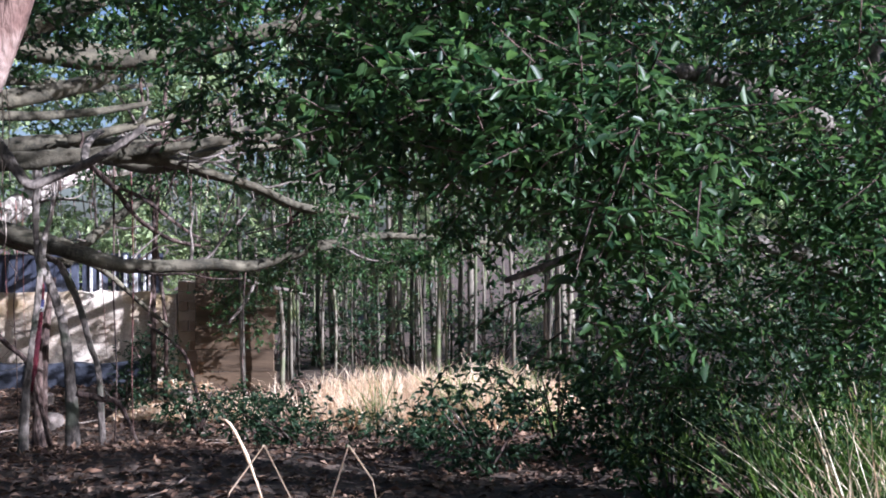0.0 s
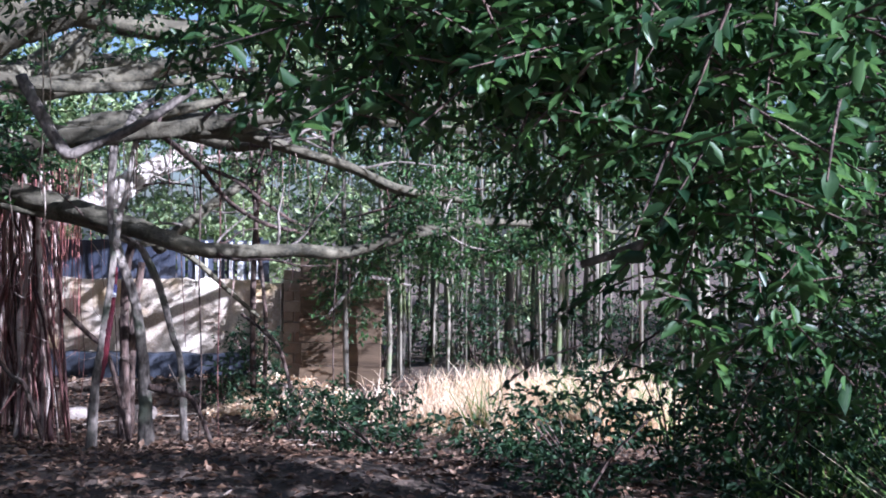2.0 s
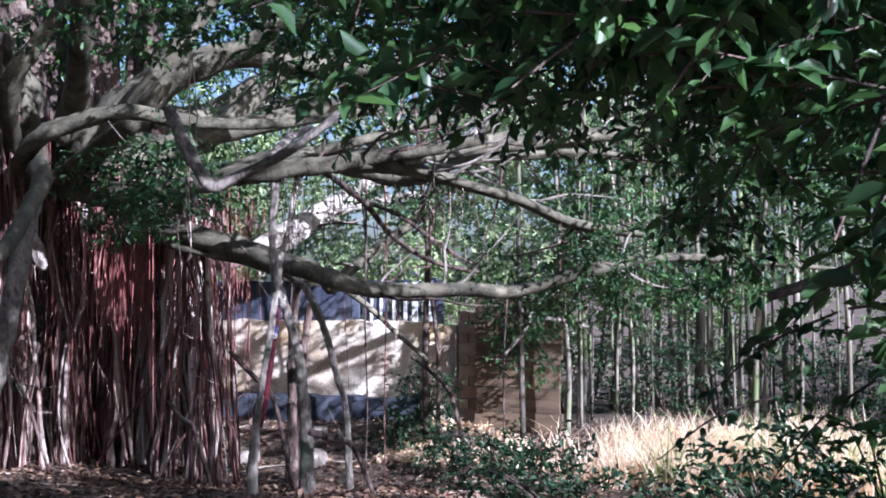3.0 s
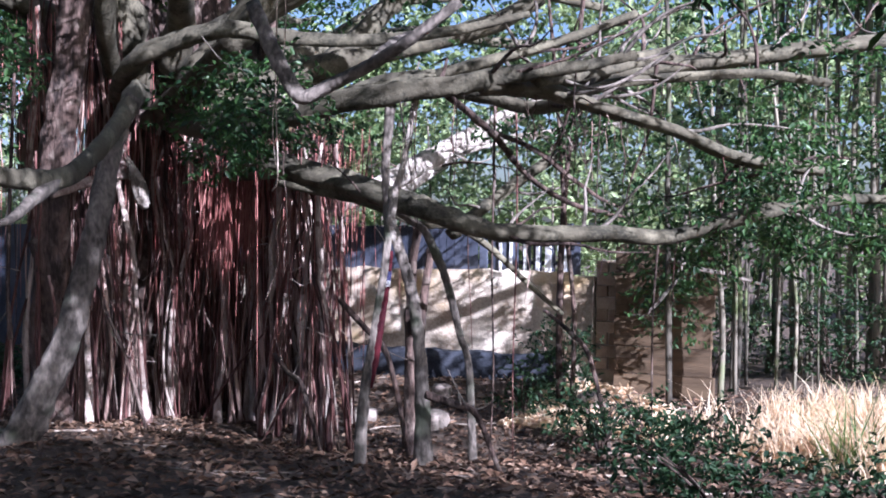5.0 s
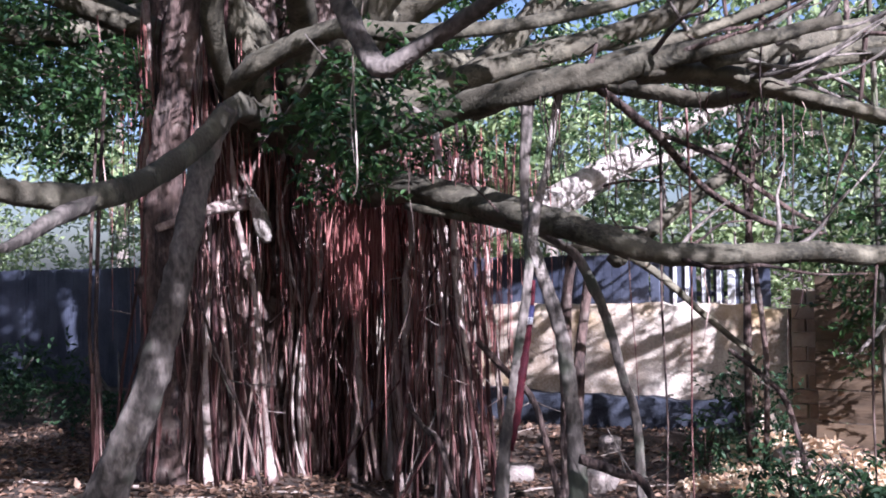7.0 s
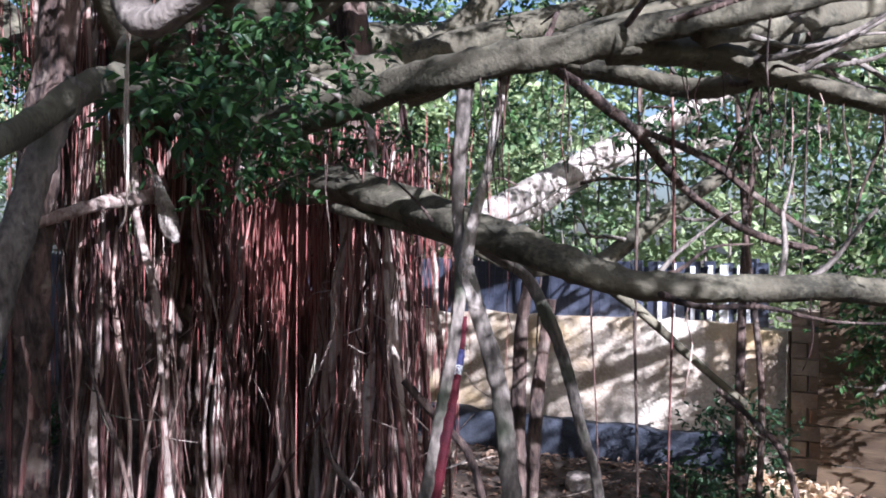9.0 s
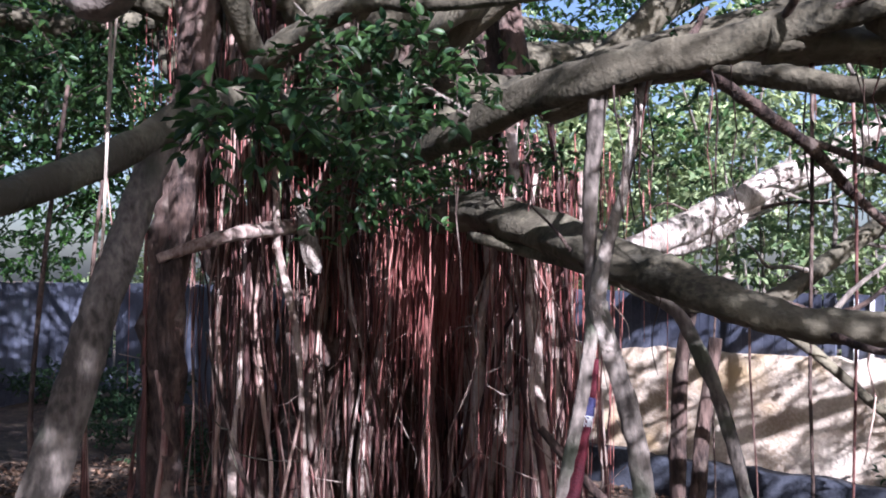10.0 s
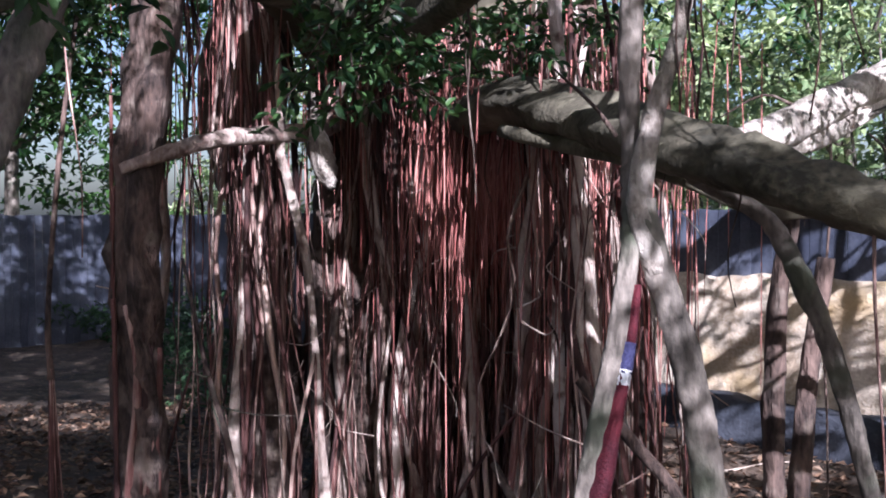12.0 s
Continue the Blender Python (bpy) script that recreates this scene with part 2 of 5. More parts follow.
# ---------------------------------------------------------------- ground
def build_ground():
    near = np.linspace(-14, 8, 89)
    xs = np.r_[-600, -200, -80, -40, -25, -18, near, 11, 16, 25, 40, 80, 200, 600]
    ny = np.linspace(-4, 20, 97)
    ys = np.r_[-600, -200, -80, -30, -12, -7, ny, 24, 30, 45, 80, 200, 600]
    gx, gy = np.meshgrid(xs, ys)
    gz = ground_height(gx, gy) + RNG.normal(0, 0.008, gx.shape)
    v = np.stack([gx, gy, gz], -1).reshape(-1, 3)
    w = len(xs)
    i = (np.arange(len(ys) - 1)[:, None] * w + np.arange(w - 1)[None]).ravel()
    f = np.stack([i, i + 1, i + 1 + w, i + w], 1)
    ob = new("ground", fast_mesh("ground", v, f, SOIL))
    tagged(ob, "brown earth floor strewn with dead fig leaves", "ground", kind="structure")


build_ground()


def build_litter():
    n = 52000
    rng = np.random.default_rng(11)
    x, y = rng.uniform(-13, 4, n), rng.uniform(2.5, 15.5, n)
    z = ground_height(x, y) + rng.uniform(0.004, 0.03, n)
    axis = rng.normal(0, 1, (n, 3)) * (1, 1, 0.18)
    nor = rng.normal(0, 0.35, (n, 3)) + (0, 0, 1)
    size = rng.uniform(0.04, 0.10, n)
    v, f = leaves(np.stack([x, y, z], 1), axis, nor, size, size * 0.5, False, 0.14)
    ob = new("leaf_litter", fast_mesh("leaf_litter", v, f, LITTER))
    tagged(ob, "dry brown fallen fig leaves scattered over bare earth", "leaf litter", kind="stuff")
    n = 14000
    x, y = rng.uniform(-4.0, 1.8, n), rng.uniform(12.6, 14.7, n)
    keep = patchy(np.stack([x, y, x * 0], 1), 2.0, 5) > 0.4
    x, y = x[keep], y[keep]
    n = len(x)
    z = ground_height(x, y) + rng.uniform(0.01, 0.07, n)
    axis = rng.normal(0, 1, (n, 3)) * (1, 1, 0.3)
    nor = rng.normal(0, 0.5, (n, 3)) + (0, 0, 1)
    size = rng.uniform(0.06, 0.16, n)
    v, f = leaves(np.stack([x, y, z], 1), axis, nor, size, size * 0.4, False, 0.14)
    ob = new("straw_litter", fast_mesh("straw_litter", v, f, STRAW))
    tagged(ob, "bleached straw and dead leaves lying in the sun", "leaf litter", kind="stuff")


build_litter()

# ---------------------------------------------------------------- wall, fence and boards behind the tree
def box(x0, x1, y0, y1, z0, z1, jitter=0.0, rng=None):
    v = [(x, y, z) for z in (z0, z1) for y in (y0, y1) for x in (x0, x1)]
    if jitter:
        v = [tuple(np.array(p) + rng.normal(0, jitter, 3)) for p in v]
    return v, [(0, 2, 3, 1), (4, 5, 7, 6), (0, 1, 5, 4), (1, 3, 7, 5), (3, 2, 6, 7), (2, 0, 4, 6)]


def rugged_wall(x0, x1, y0, y1, z0, z1, step, rng):
    """A wall whose face and top are uneven."""
    nx, nz = int((x1 - x0) / step) + 1, int((z1 - z0) / step) + 1
    xs, zs = np.linspace(x0, x1, nx), np.linspace(z0, z1, nz)
    gx, gz = np.meshgrid(xs, zs)
    gy = y0 + 0.03 * np.sin(gx * 2.1) * np.cos(gz * 3) + rng.normal(0, 0.008, gx.shape)
    gz = gz + np.where(gz >= z1 - 1e-6, rng.normal(0, 0.012, gx.shape), 0)
    front = np.stack([gx, gy, gz], -1).reshape(-1, 3)
    back = front.copy()
    back[:, 1] = y1
    v = np.vstack([front, back])
    i = (np.arange(nz - 1)[:, None] * nx + np.arange(nx - 1)[None]).ravel()
    f = [tuple(q) for q in np.stack([i, i + 1, i + 1 + nx, i + nx], 1)]
    k = len(front)
    f += [tuple(q) for q in np.stack([i + k, i + nx + k, i + 1 + nx + k, i + 1 + k], 1)]
    top = (nz - 1) * nx
    for a in range(nx - 1):
        f.append((top + a, top + a + 1, top + a + 1 + k, top + a + k))
        f.append((a + 1, a, a + k, a + 1 + k))
    for r in range(nz - 1):
        f.append((r * nx + nx, r * nx, r * nx + k, r * nx + nx + k))
        e = r * nx + nx - 1
        f.append((e, e + nx, e + nx + k, e + k))
    return v.tolist(), f


WALL_Y, WALL_TOP, FOOT = 15.0, 0.97, -0.60
wall_rng = np.random.default_rng(3)
wall_west = part("wall_west", rugged_wall(-10.5, -4.17, WALL_Y, WALL_Y + 0.3, FOOT, WALL_TOP, 0.15, wall_rng), SAND)
tagged(wall_west, "low sandy rendered garden wall with dappled sunlight", "wall", kind="structure")
pier = part("wall_pier", rugged_wall(-4.17, -3.81, WALL_Y - 0.12, WALL_Y + 0.4, FOOT, 0.92, 0.12, wall_rng), SAND)
tagged(pier, "square sandy pier at the end of the garden wall", "pier", kind="structure")
kerb = part("kerb", rugged_wall(-9.4, -4.22, WALL_Y - 0.28, WALL_Y - 0.05, FOOT, -0.03, 0.15, wall_rng), CONCRETE)
tagged(kerb, "dark blue-grey concrete footing along the garden wall", "kerb", kind="structure")

wall_east = part("wall_east", box(-3.81, -3.43, WALL_Y + 0.03, WALL_Y + 0.25, FOOT, 1.12), SAND, smooth=False)
tagged(wall_east, "short stretch of weathered block wall in dappled light", "wall", kind="structure")


def build_blocks():
    rng = np.random.default_rng(5)
    for row in range(12):
        z0 = -0.58 + row * 0.142
        x = -3.8 - (0.16 if row % 2 else 0)
        while x < -3.44:
            a, b = max(x, -3.8), min(x + 0.31, -3.44)
            if b - a > 0.08:
                part("block", box(a + 0.008, b - 0.008, WALL_Y - 0.03, WALL_Y + 0.035, z0, z0 + 0.13, 0.004, rng), BRICK, wall_east, smooth=False)
            x += 0.32


def slat_fence():
    fence = thing("fence", (-7.2, WALL_Y + 0.16, WALL_TOP), "blue-grey slatted fence standing on the low garden wall", "fence")
    rng = np.random.default_rng(8)
    x = -10.5
    while x < -4.14:
        gap = 0.006 if x < -5.6 else (0.04 if x > -4.9 else 0.025)
        w = 0.105
        part("slat", box(x, x + w, WALL_Y + 0.13, WALL_Y + 0.155, WALL_TOP - 0.03, 1.52 + rng.normal(0, 0.006), 0.002, rng), METAL, fence, smooth=False)
        x += w + gap + (0.03 if rng.random() < 0.3 and x > -5.6 else 0)
    x = -18.3
    while x < -10.62:
        part("slat", box(x, x + 0.11, WALL_Y + 0.13, WALL_Y + 0.155, FOOT, 1.52 + rng.normal(0, 0.006), 0.002, rng), METAL, fence, smooth=False)
        x += 0.116
    for z in (-0.2, 0.6, 1.4):
        part("rail", box(-18.3, -10.52, WALL_Y + 0.157, WALL_Y + 0.20, z, z + 0.05), METAL, fence, smooth=False)
    # Strips added at the gaps, coloured as the bright sunlit garden behind.
    for x, w in ((-5.08, 0.028), (-4.94, 0.028), (-4.75, 0.038), (-4.59, 0.042), (-4.45, 0.075), (-4.31, 0.03), (-4.23, 0.045)):
        part("bright_gap_strip", box(x - w / 2, x + w / 2, WALL_Y + 0.10, WALL_Y + 0.127, WALL_TOP - 0.02, 1.50 + rng.normal(0, 0.01), 0.002, rng), GAP_WHITE, fence, "white strip standing in for a sunlit gap between slats", smooth=False)
    for z in (1.05, 1.42):
        part("rail", box(-10.5, -4.14, WALL_Y + 0.157, WALL_Y + 0.20, z, z + 0.05), METAL, fence, smooth=False)
    for px in (-10.4, -8.8, -7.3, -5.7, -4.22):
        part("post", box(px - 0.04, px + 0.04, WALL_Y + 0.202, WALL_Y + 0.28, WALL_TOP - 0.02, 1.56), METAL, fence, smooth=False)


slat_fence()


def return_fence():
    """The fence turns a corner and runs back along the garden's end."""
    fence = thing("fence", (-18.4, 10.0, FOOT), "blue-grey slatted fence along the shaded end of the garden", "fence")
    rng = np.random.default_rng(18)
    y = 4.0
    while y < 15.1:
        part("slat", box(-18.42, -18.395, y, y + 0.11, FOOT, 1.52 + rng.normal(0, 0.006), 0.002, rng), METAL, fence, smooth=False)
        y += 0.116
    for z in (-0.2, 0.6, 1.4):
        part("rail", box(-18.47, -18.423, 4.0, 15.1, z, z + 0.05), METAL, fence, smooth=False)


return_fence()


def board_screen():
    screen = thing("board_screen", (-2.98, 14.78, FOOT), "dark weathered screen of horizontal timber boards", "fence")
    rng = np.random.default_rng(9)
    for z, h in ((-0.46, 0.30), (-0.15, 0.30), (0.16, 0.345), (0.515, 0.245), (0.77, 0.24), (1.02, 0.27)):
        part("board", box(-3.5 + rng.normal(0, 0.015), -2.38 + rng.normal(0, 0.02), 14.76, 14.79, z, z + h, 0.006, rng), TIMBER, screen, smooth=False)
    for x in (-3.42, -2.94, -2.46):
        part("post", box(x - 0.045, x + 0.045, 14.792, 14.86, FOOT, 1.32), TIMBER, screen, smooth=False)


board_screen()

# ---------------------------------------------------------------- the old fig with hanging roots
LIMB_LOW = [(-7.4, 12.0, 2.2, 0.15), (-6.9, 11.65, 2.1, 0.13), (-6.31, 11.30, 2.03, 0.139), (-5.64, 11.02, 2.03, 0.134), (-4.76, 10.64, 1.85, 0.117), (-4.13, 10.33, 1.71, 0.103), (-3.75, 10.22, 1.62, 0.099), (-3.38, 10.22, 1.50, 0.082), (-3.11, 10.33, 1.43, 0.075), (-2.77, 10.50, 1.42, 0.068), (-2.36, 10.76, 1.43, 0.068), (-2.00, 11.12, 1.41, 0.063), (-1.41, 11.27, 1.59, 0.065), (-0.75, 11.85, 1.72, 0.047), (0.0, 12.0, 1.68, 0.035), (0.8, 12.1, 1.60, 0.018)]
LIMB_HIGH = [(-7.6, 11.7, 2.6, 0.15), (-6.8, 11.1, 2.5, 0.14), (-6.02, 10.59, 2.38, 0.144), (-5.27, 10.28, 2.36, 0.124), (-4.71, 10.08, 2.38, 0.109), (-4.26, 9.93, 2.43, 0.101), (-3.84, 9.81, 2.44, 0.096), (-3.58, 9.82, 2.47, 0.091), (-3.27, 9.87, 2.49, 0.084), (-2.97, 9.91, 2.54, 0.077), (-2.69, 9.93, 2.57, 0.065), (-2.38, 9.98, 2.59, 0.050), (-2.03, 10.13, 2.67, 0.038)]
LIMB_HIGH_B = [(-3.08, 9.89, 2.49, 0.080), (-2.88, 10.10, 2.49, 0.074), (-2.73, 10.34, 2.48, 0.069), (-2.57, 10.59, 2.43, 0.061), (-2.37, 10.88, 2.36, 0.052), (-2.01, 11.23, 2.25, 0.050), (-1.55, 11.60, 2.04, 0.055), (-0.94, 12.25, 1.96, 0.049)]
LIMB_HIGH_C = [(-2.71, 9.98, 2.53, 0.066), (-2.51, 10.38, 2.62, 0.065), (-2.35, 10.76, 2.72, 0.063), (-2.05, 11.24, 2.86, 0.051)]
LIMB_FAR_A = [(-4.81, 10.70, 2.54, 0.102), (-4.22, 10.78, 2.68, 0.095), (-3.62, 10.99, 2.71, 0.090), (-2.99, 11.20, 2.70, 0.080), (-2.40, 11.51, 2.79, 0.080), (-1.62, 11.92, 2.90, 0.080), (-0.96, 12.27, 3.00, 0.075), (-0.25, 12.87, 3.14, 0.059)]
LIMB_FAR_B = [(-3.76, 10.57, 2.59, 0.052), (-3.34, 10.68, 2.50, 0.051), (-3.07, 10.81, 2.43, 0.051), (-2.74, 10.88, 2.48, 0.046), (-2.48, 11.01, 2.61, 0.042), (-1.92, 11.31, 2.68, 0.038), (-1.44, 11.56, 2.71, 0.038), (-0.93, 11.94, 2.66, 0.034)]
LIMB_FAR_C = [(-3.81, 10.66, 2.70, 0.061), (-3.30, 10.81, 2.84, 0.052), (-2.81, 11.08, 3.01, 0.043), (-2.35, 11.32, 3.21, 0.035)]
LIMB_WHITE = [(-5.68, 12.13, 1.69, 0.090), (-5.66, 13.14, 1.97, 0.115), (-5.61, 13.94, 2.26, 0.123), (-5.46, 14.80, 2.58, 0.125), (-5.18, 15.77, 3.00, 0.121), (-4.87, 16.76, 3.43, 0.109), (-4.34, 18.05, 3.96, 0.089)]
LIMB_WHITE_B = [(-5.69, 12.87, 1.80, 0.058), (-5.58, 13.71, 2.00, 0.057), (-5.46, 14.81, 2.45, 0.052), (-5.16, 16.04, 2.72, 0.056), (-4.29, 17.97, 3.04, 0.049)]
LIMB_BACK_C = [(-4.53, 12.48, 1.41, 0.063), (-4.4, 12.95, 1.68, 0.057), (-4.04, 13.51, 2.11, 0.054), (-3.8, 13.97, 2.37, 0.046)]
BRANCH_DIAG = [(-3.42, 9.82, 2.46, 0.017), (-3.42, 10.19, 2.41, 0.028), (-3.42, 10.57, 2.32, 0.030), (-3.42, 10.95, 2.22, 0.029), (-3.34, 11.52, 1.92, 0.026), (-3.15, 12.17, 1.70, 0.025), (-2.88, 12.89, 1.60, 0.021)]
BRANCH_DIAG_B = [(-3.42, 10.83, 2.26, 0.017), (-3.26, 11.46, 2.14, 0.021), (-3.14, 11.93, 1.96, 0.019), (-2.98, 12.44, 1.76, 0.015), (-2.85, 12.79, 1.67, 0.010)]
LEAN_TRUNK = [(-5.32, 8.80, 2.37, 0.064), (-5.36, 8.68, 2.13, 0.071), (-5.34, 8.55, 1.82, 0.076), (-5.26, 8.37, 1.43, 0.079), (-5.28, 8.27, 1.07, 0.083), (-5.32, 8.15, 0.67, 0.090), (-5.45, 8.08, 0.34, 0.101), (-5.62, 8.03, 0.01, 0.123)]
BRANCH_NEAR = [(-7.4, 11.2, 2.75, 0.11), (-6.3, 9.9, 2.6, 0.09), (-5.47, 8.94, 2.37, 0.077), (-5.10, 8.35, 2.08, 0.066), (-4.67, 7.68, 1.83, 0.060), (-4.29, 7.10, 1.68, 0.055), (-4.15, 6.71, 1.66, 0.048), (-4.08, 6.51, 1.67, 0.042), (-4.13, 6.35, 1.73, 0.039), (-4.26, 6.14, 1.82, 0.036)]
BRANCH_NEAR_FORK = [(-4.23, 7.01, 1.66, 0.037), (-4.03, 6.67, 1.55, 0.027), (-3.95, 6.49, 1.47, 0.019), (-3.93, 6.38, 1.44, 0.011)]
SNAG = [(-3.23, 7.34, 2.56, 0.032), (-3.03, 7.22, 2.30, 0.033), (-2.89, 7.17, 2.12, 0.032), (-2.81, 7.16, 2.05, 0.037), (-2.66, 7.18, 2.11, 0.032), (-2.44, 7.19, 2.20, 0.030), (-2.27, 7.22, 2.30, 0.028), (-2.06, 7.28, 2.46, 0.026)]
SNAG_B = [(-2.46, 7.18, 2.19, 0.021), (-2.60, 7.67, 2.38, 0.024), (-2.64, 8.10, 2.52, 0.023)]
PROP_LEFT = [(-3.78, 9.82, 2.45, 0.035), (-3.78, 9.79, 2.25, 0.033), (-3.80, 9.78, 1.93, 0.028), (-3.79, 9.77, 1.65, 0.024), (-3.76, 9.75, 1.51, 0.030), (-3.74, 9.71, 1.36, 0.026), (-3.74, 9.65, 1.10, 0.028), (-3.75, 9.58, 0.84, 0.027), (-3.76, 9.52, 0.59, 0.029), (-3.78, 9.45, 0.25, 0.034)]
PROP_RIGHT = [(-3.62, 9.91, 2.43, 0.026), (-3.65, 9.87, 2.21, 0.022), (-3.67, 9.82, 1.95, 0.022), (-3.71, 9.77, 1.73, 0.028), (-3.73, 9.74, 1.51, 0.034), (-3.68, 9.76, 1.32, 0.034), (-3.62, 9.78, 1.13, 0.036), (-3.56, 9.79, 0.89, 0.037), (-3.52, 9.79, 0.61, 0.039), (-3.49, 9.79, 0.26, 0.047)]
STEM_BENT = [(-4.05, 10.35, 1.60, 0.019), (-3.87, 10.49, 1.48, 0.026), (-3.80, 10.55, 1.34, 0.031), (-3.72, 10.61, 1.12, 0.031), (-3.66, 10.66, 0.87, 0.029), (-3.61, 10.71, 0.59, 0.026), (-3.55, 10.75, 0.34, 0.026)]
STEM_BEHIND = [(-4.34, 11.39, 1.49, 0.033), (-4.38, 11.36, 1.16, 0.037), (-4.40, 11.36, 0.75, 0.041), (-4.40, 11.36, 0.32, 0.043), (-4.40, 11.37, -0.05, 0.050)]
STEM_BEHIND_B = [(-4.34, 11.65, 1.29, 0.035), (-4.39, 11.62, 0.87, 0.038), (-4.42, 11.60, 0.45, 0.041), (-4.44, 11.59, 0.00, 0.045)]
BRANCH_MID = [(-5.45, 10.78, 1.86, 0.031), (-4.97, 10.65, 1.77, 0.032), (-4.50, 10.51, 1.69, 0.030), (-4.19, 10.50, 1.60, 0.029), (-3.92, 10.58, 1.49, 0.031), (-3.70, 10.75, 1.48, 0.029), (-3.51, 11.02, 1.32, 0.026), (-3.27, 11.34, 1.00, 0.022), (-3.06, 11.63, 0.73, 0.018)]
LIMB_FAN_A = [(-7.6, 11.6, 2.55, 0.12), (-5.68, 10.23, 2.89, 0.095), (-5.28, 10.06, 3.05, 0.097), (-4.90, 9.98, 3.32, 0.100), (-4.47, 10.04, 3.49, 0.104), (-4.05, 10.09, 3.68, 0.103), (-3.59, 10.15, 3.90, 0.092), (-3.09, 10.34, 4.19, 0.073)]
LIMB_FAN_B = [(-7.9, 11.4, 2.55, 0.11), (-6.49, 10.03, 2.83, 0.091), (-5.83, 9.85, 2.97, 0.082), (-5.22, 9.76, 3.02, 0.069), (-4.74, 9.74, 2.92, 0.058), (-4.01, 9.80, 2.85, 0.047), (-3.35, 9.95, 2.90, 0.038), (-2.79, 10.06, 3.00, 0.023)]
LIMB_FAN_C = [(-7.7, 11.3, 2.6, 0.1), (-6.61, 9.86, 3.30, 0.079), (-6.17, 9.80, 3.78, 0.078), (-5.81, 9.83, 4.16, 0.072), (-5.40, 9.86, 4.64, 0.056)]
STICK_PALE_A = [(-2.41, 12.77, 1.2, 0.018), (-2.18, 12.98, 1.11, 0.019), (-1.98, 13.24, 1.06, 0.016), (-1.7, 13.55, 0.96, 0.011)]
STICK_PALE_B = [(-2.68, 13.04, 0.66, 0.013), (-2.56, 13.1, 0.81, 0.02), (-2.45, 13.24, 0.99, 0.02), (-2.41, 13.36, 1.24, 0.015), (-2.39, 13.38, 1.72, 0.015)]
DEAD_A = [(-4.52, 10.32, 0.88, 0.022), (-4.33, 10.43, 0.64, 0.026), (-4.13, 10.45, 0.41, 0.027), (-3.93, 10.46, 0.23, 0.027)]
DEAD_B = [(-3.38, 9.62, 0.28, 0.030), (-3.16, 9.65, 0.22, 0.030), (-2.99, 9.63, 0.17, 0.023), (-2.81, 9.64, 0.07, 0.017)]
DEAD_C = [(-5.41, 10.69, 0.35, 0.021), (-5.24, 10.68, 0.18, 0.022), (-5.09, 10.66, 0.08, 0.024), (-4.90, 10.66, -0.04, 0.018)]
DEAD_D = [(-6.76, 9.81, 1.27, 0.008), (-6.55, 9.83, 0.75, 0.013), (-6.34, 9.85, 0.36, 0.014), (-6.12, 9.87, -0.03, 0.014)]
DEAD_E = [(-3.51, 12.40, 0.70, 0.017), (-3.23, 12.34, 0.51, 0.019), (-3.00, 12.25, 0.28, 0.021), (-2.78, 12.16, 0.03, 0.020)]
STUB_WHITE = [(-6.89, 9.55, 1.71, 0.025), (-6.82, 9.73, 1.78, 0.035), (-6.86, 10.08, 1.88, 0.040), (-7.31, 10.87, 1.98, 0.053), (-7.86, 11.45, 2.12, 0.068)]
SCAR_ROOT = [(-7.62, 11.10, 2.32, 0.010), (-7.36, 10.95, 2.16, 0.016), (-7.20, 10.86, 2.03, 0.036), (-7.10, 10.83, 1.92, 0.058), (-7.04, 10.82, 1.80, 0.072), (-7.03, 10.84, 1.70, 0.060), (-7.10, 10.90, 1.64, 0.012)]
fig = thing("banyan_tree", (-7.6, 11.9, -0.66), "old spreading banyan fig with a curtain of red-brown hanging roots", "tree")
# The right prop is split so its upper prong takes the sun-coloured bark.
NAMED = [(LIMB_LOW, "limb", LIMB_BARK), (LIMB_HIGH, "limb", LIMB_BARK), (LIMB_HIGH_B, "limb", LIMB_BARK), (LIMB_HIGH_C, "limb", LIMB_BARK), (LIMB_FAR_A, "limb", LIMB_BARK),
         (LIMB_FAR_B, "limb", LIMB_BARK), (LIMB_FAR_C, "limb", LIMB_BARK), (LIMB_WHITE, "limb", SUNLIT_BARK), (LIMB_WHITE_B, "limb", SUNLIT_BARK), (LIMB_BACK_C, "limb", LIMB_BARK),
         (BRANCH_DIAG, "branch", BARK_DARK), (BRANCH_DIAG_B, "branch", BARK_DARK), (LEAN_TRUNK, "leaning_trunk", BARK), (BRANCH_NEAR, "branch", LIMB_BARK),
         (BRANCH_NEAR_FORK, "branch", BARK), (SNAG, "branch", BARK), (SNAG_B, "branch", BARK), (PROP_LEFT, "prop_root", BARK), (PROP_RIGHT[:6], "branch", SUNLIT_BARK), (PROP_RIGHT[4:], "prop_root", BARK),
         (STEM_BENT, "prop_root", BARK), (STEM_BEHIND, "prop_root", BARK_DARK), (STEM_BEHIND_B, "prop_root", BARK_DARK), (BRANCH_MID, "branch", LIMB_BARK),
         (LIMB_FAN_A, "limb", LIMB_BARK), (LIMB_FAN_B, "limb", LIMB_BARK), (LIMB_FAN_C, "limb", LIMB_BARK), (STICK_PALE_A, "branch", BARK), (STICK_PALE_B, "branch", BARK), (STUB_WHITE, "branch", ROOT_PALE), (SCAR_ROOT, "burl", SUNLIT_BARK)]
LIMB_WIDTH = {1: 0.82, 0: 0.93, 12: 0.92}
ROOTED = []
FOOTED = ("prop_root", "leaning_trunk")
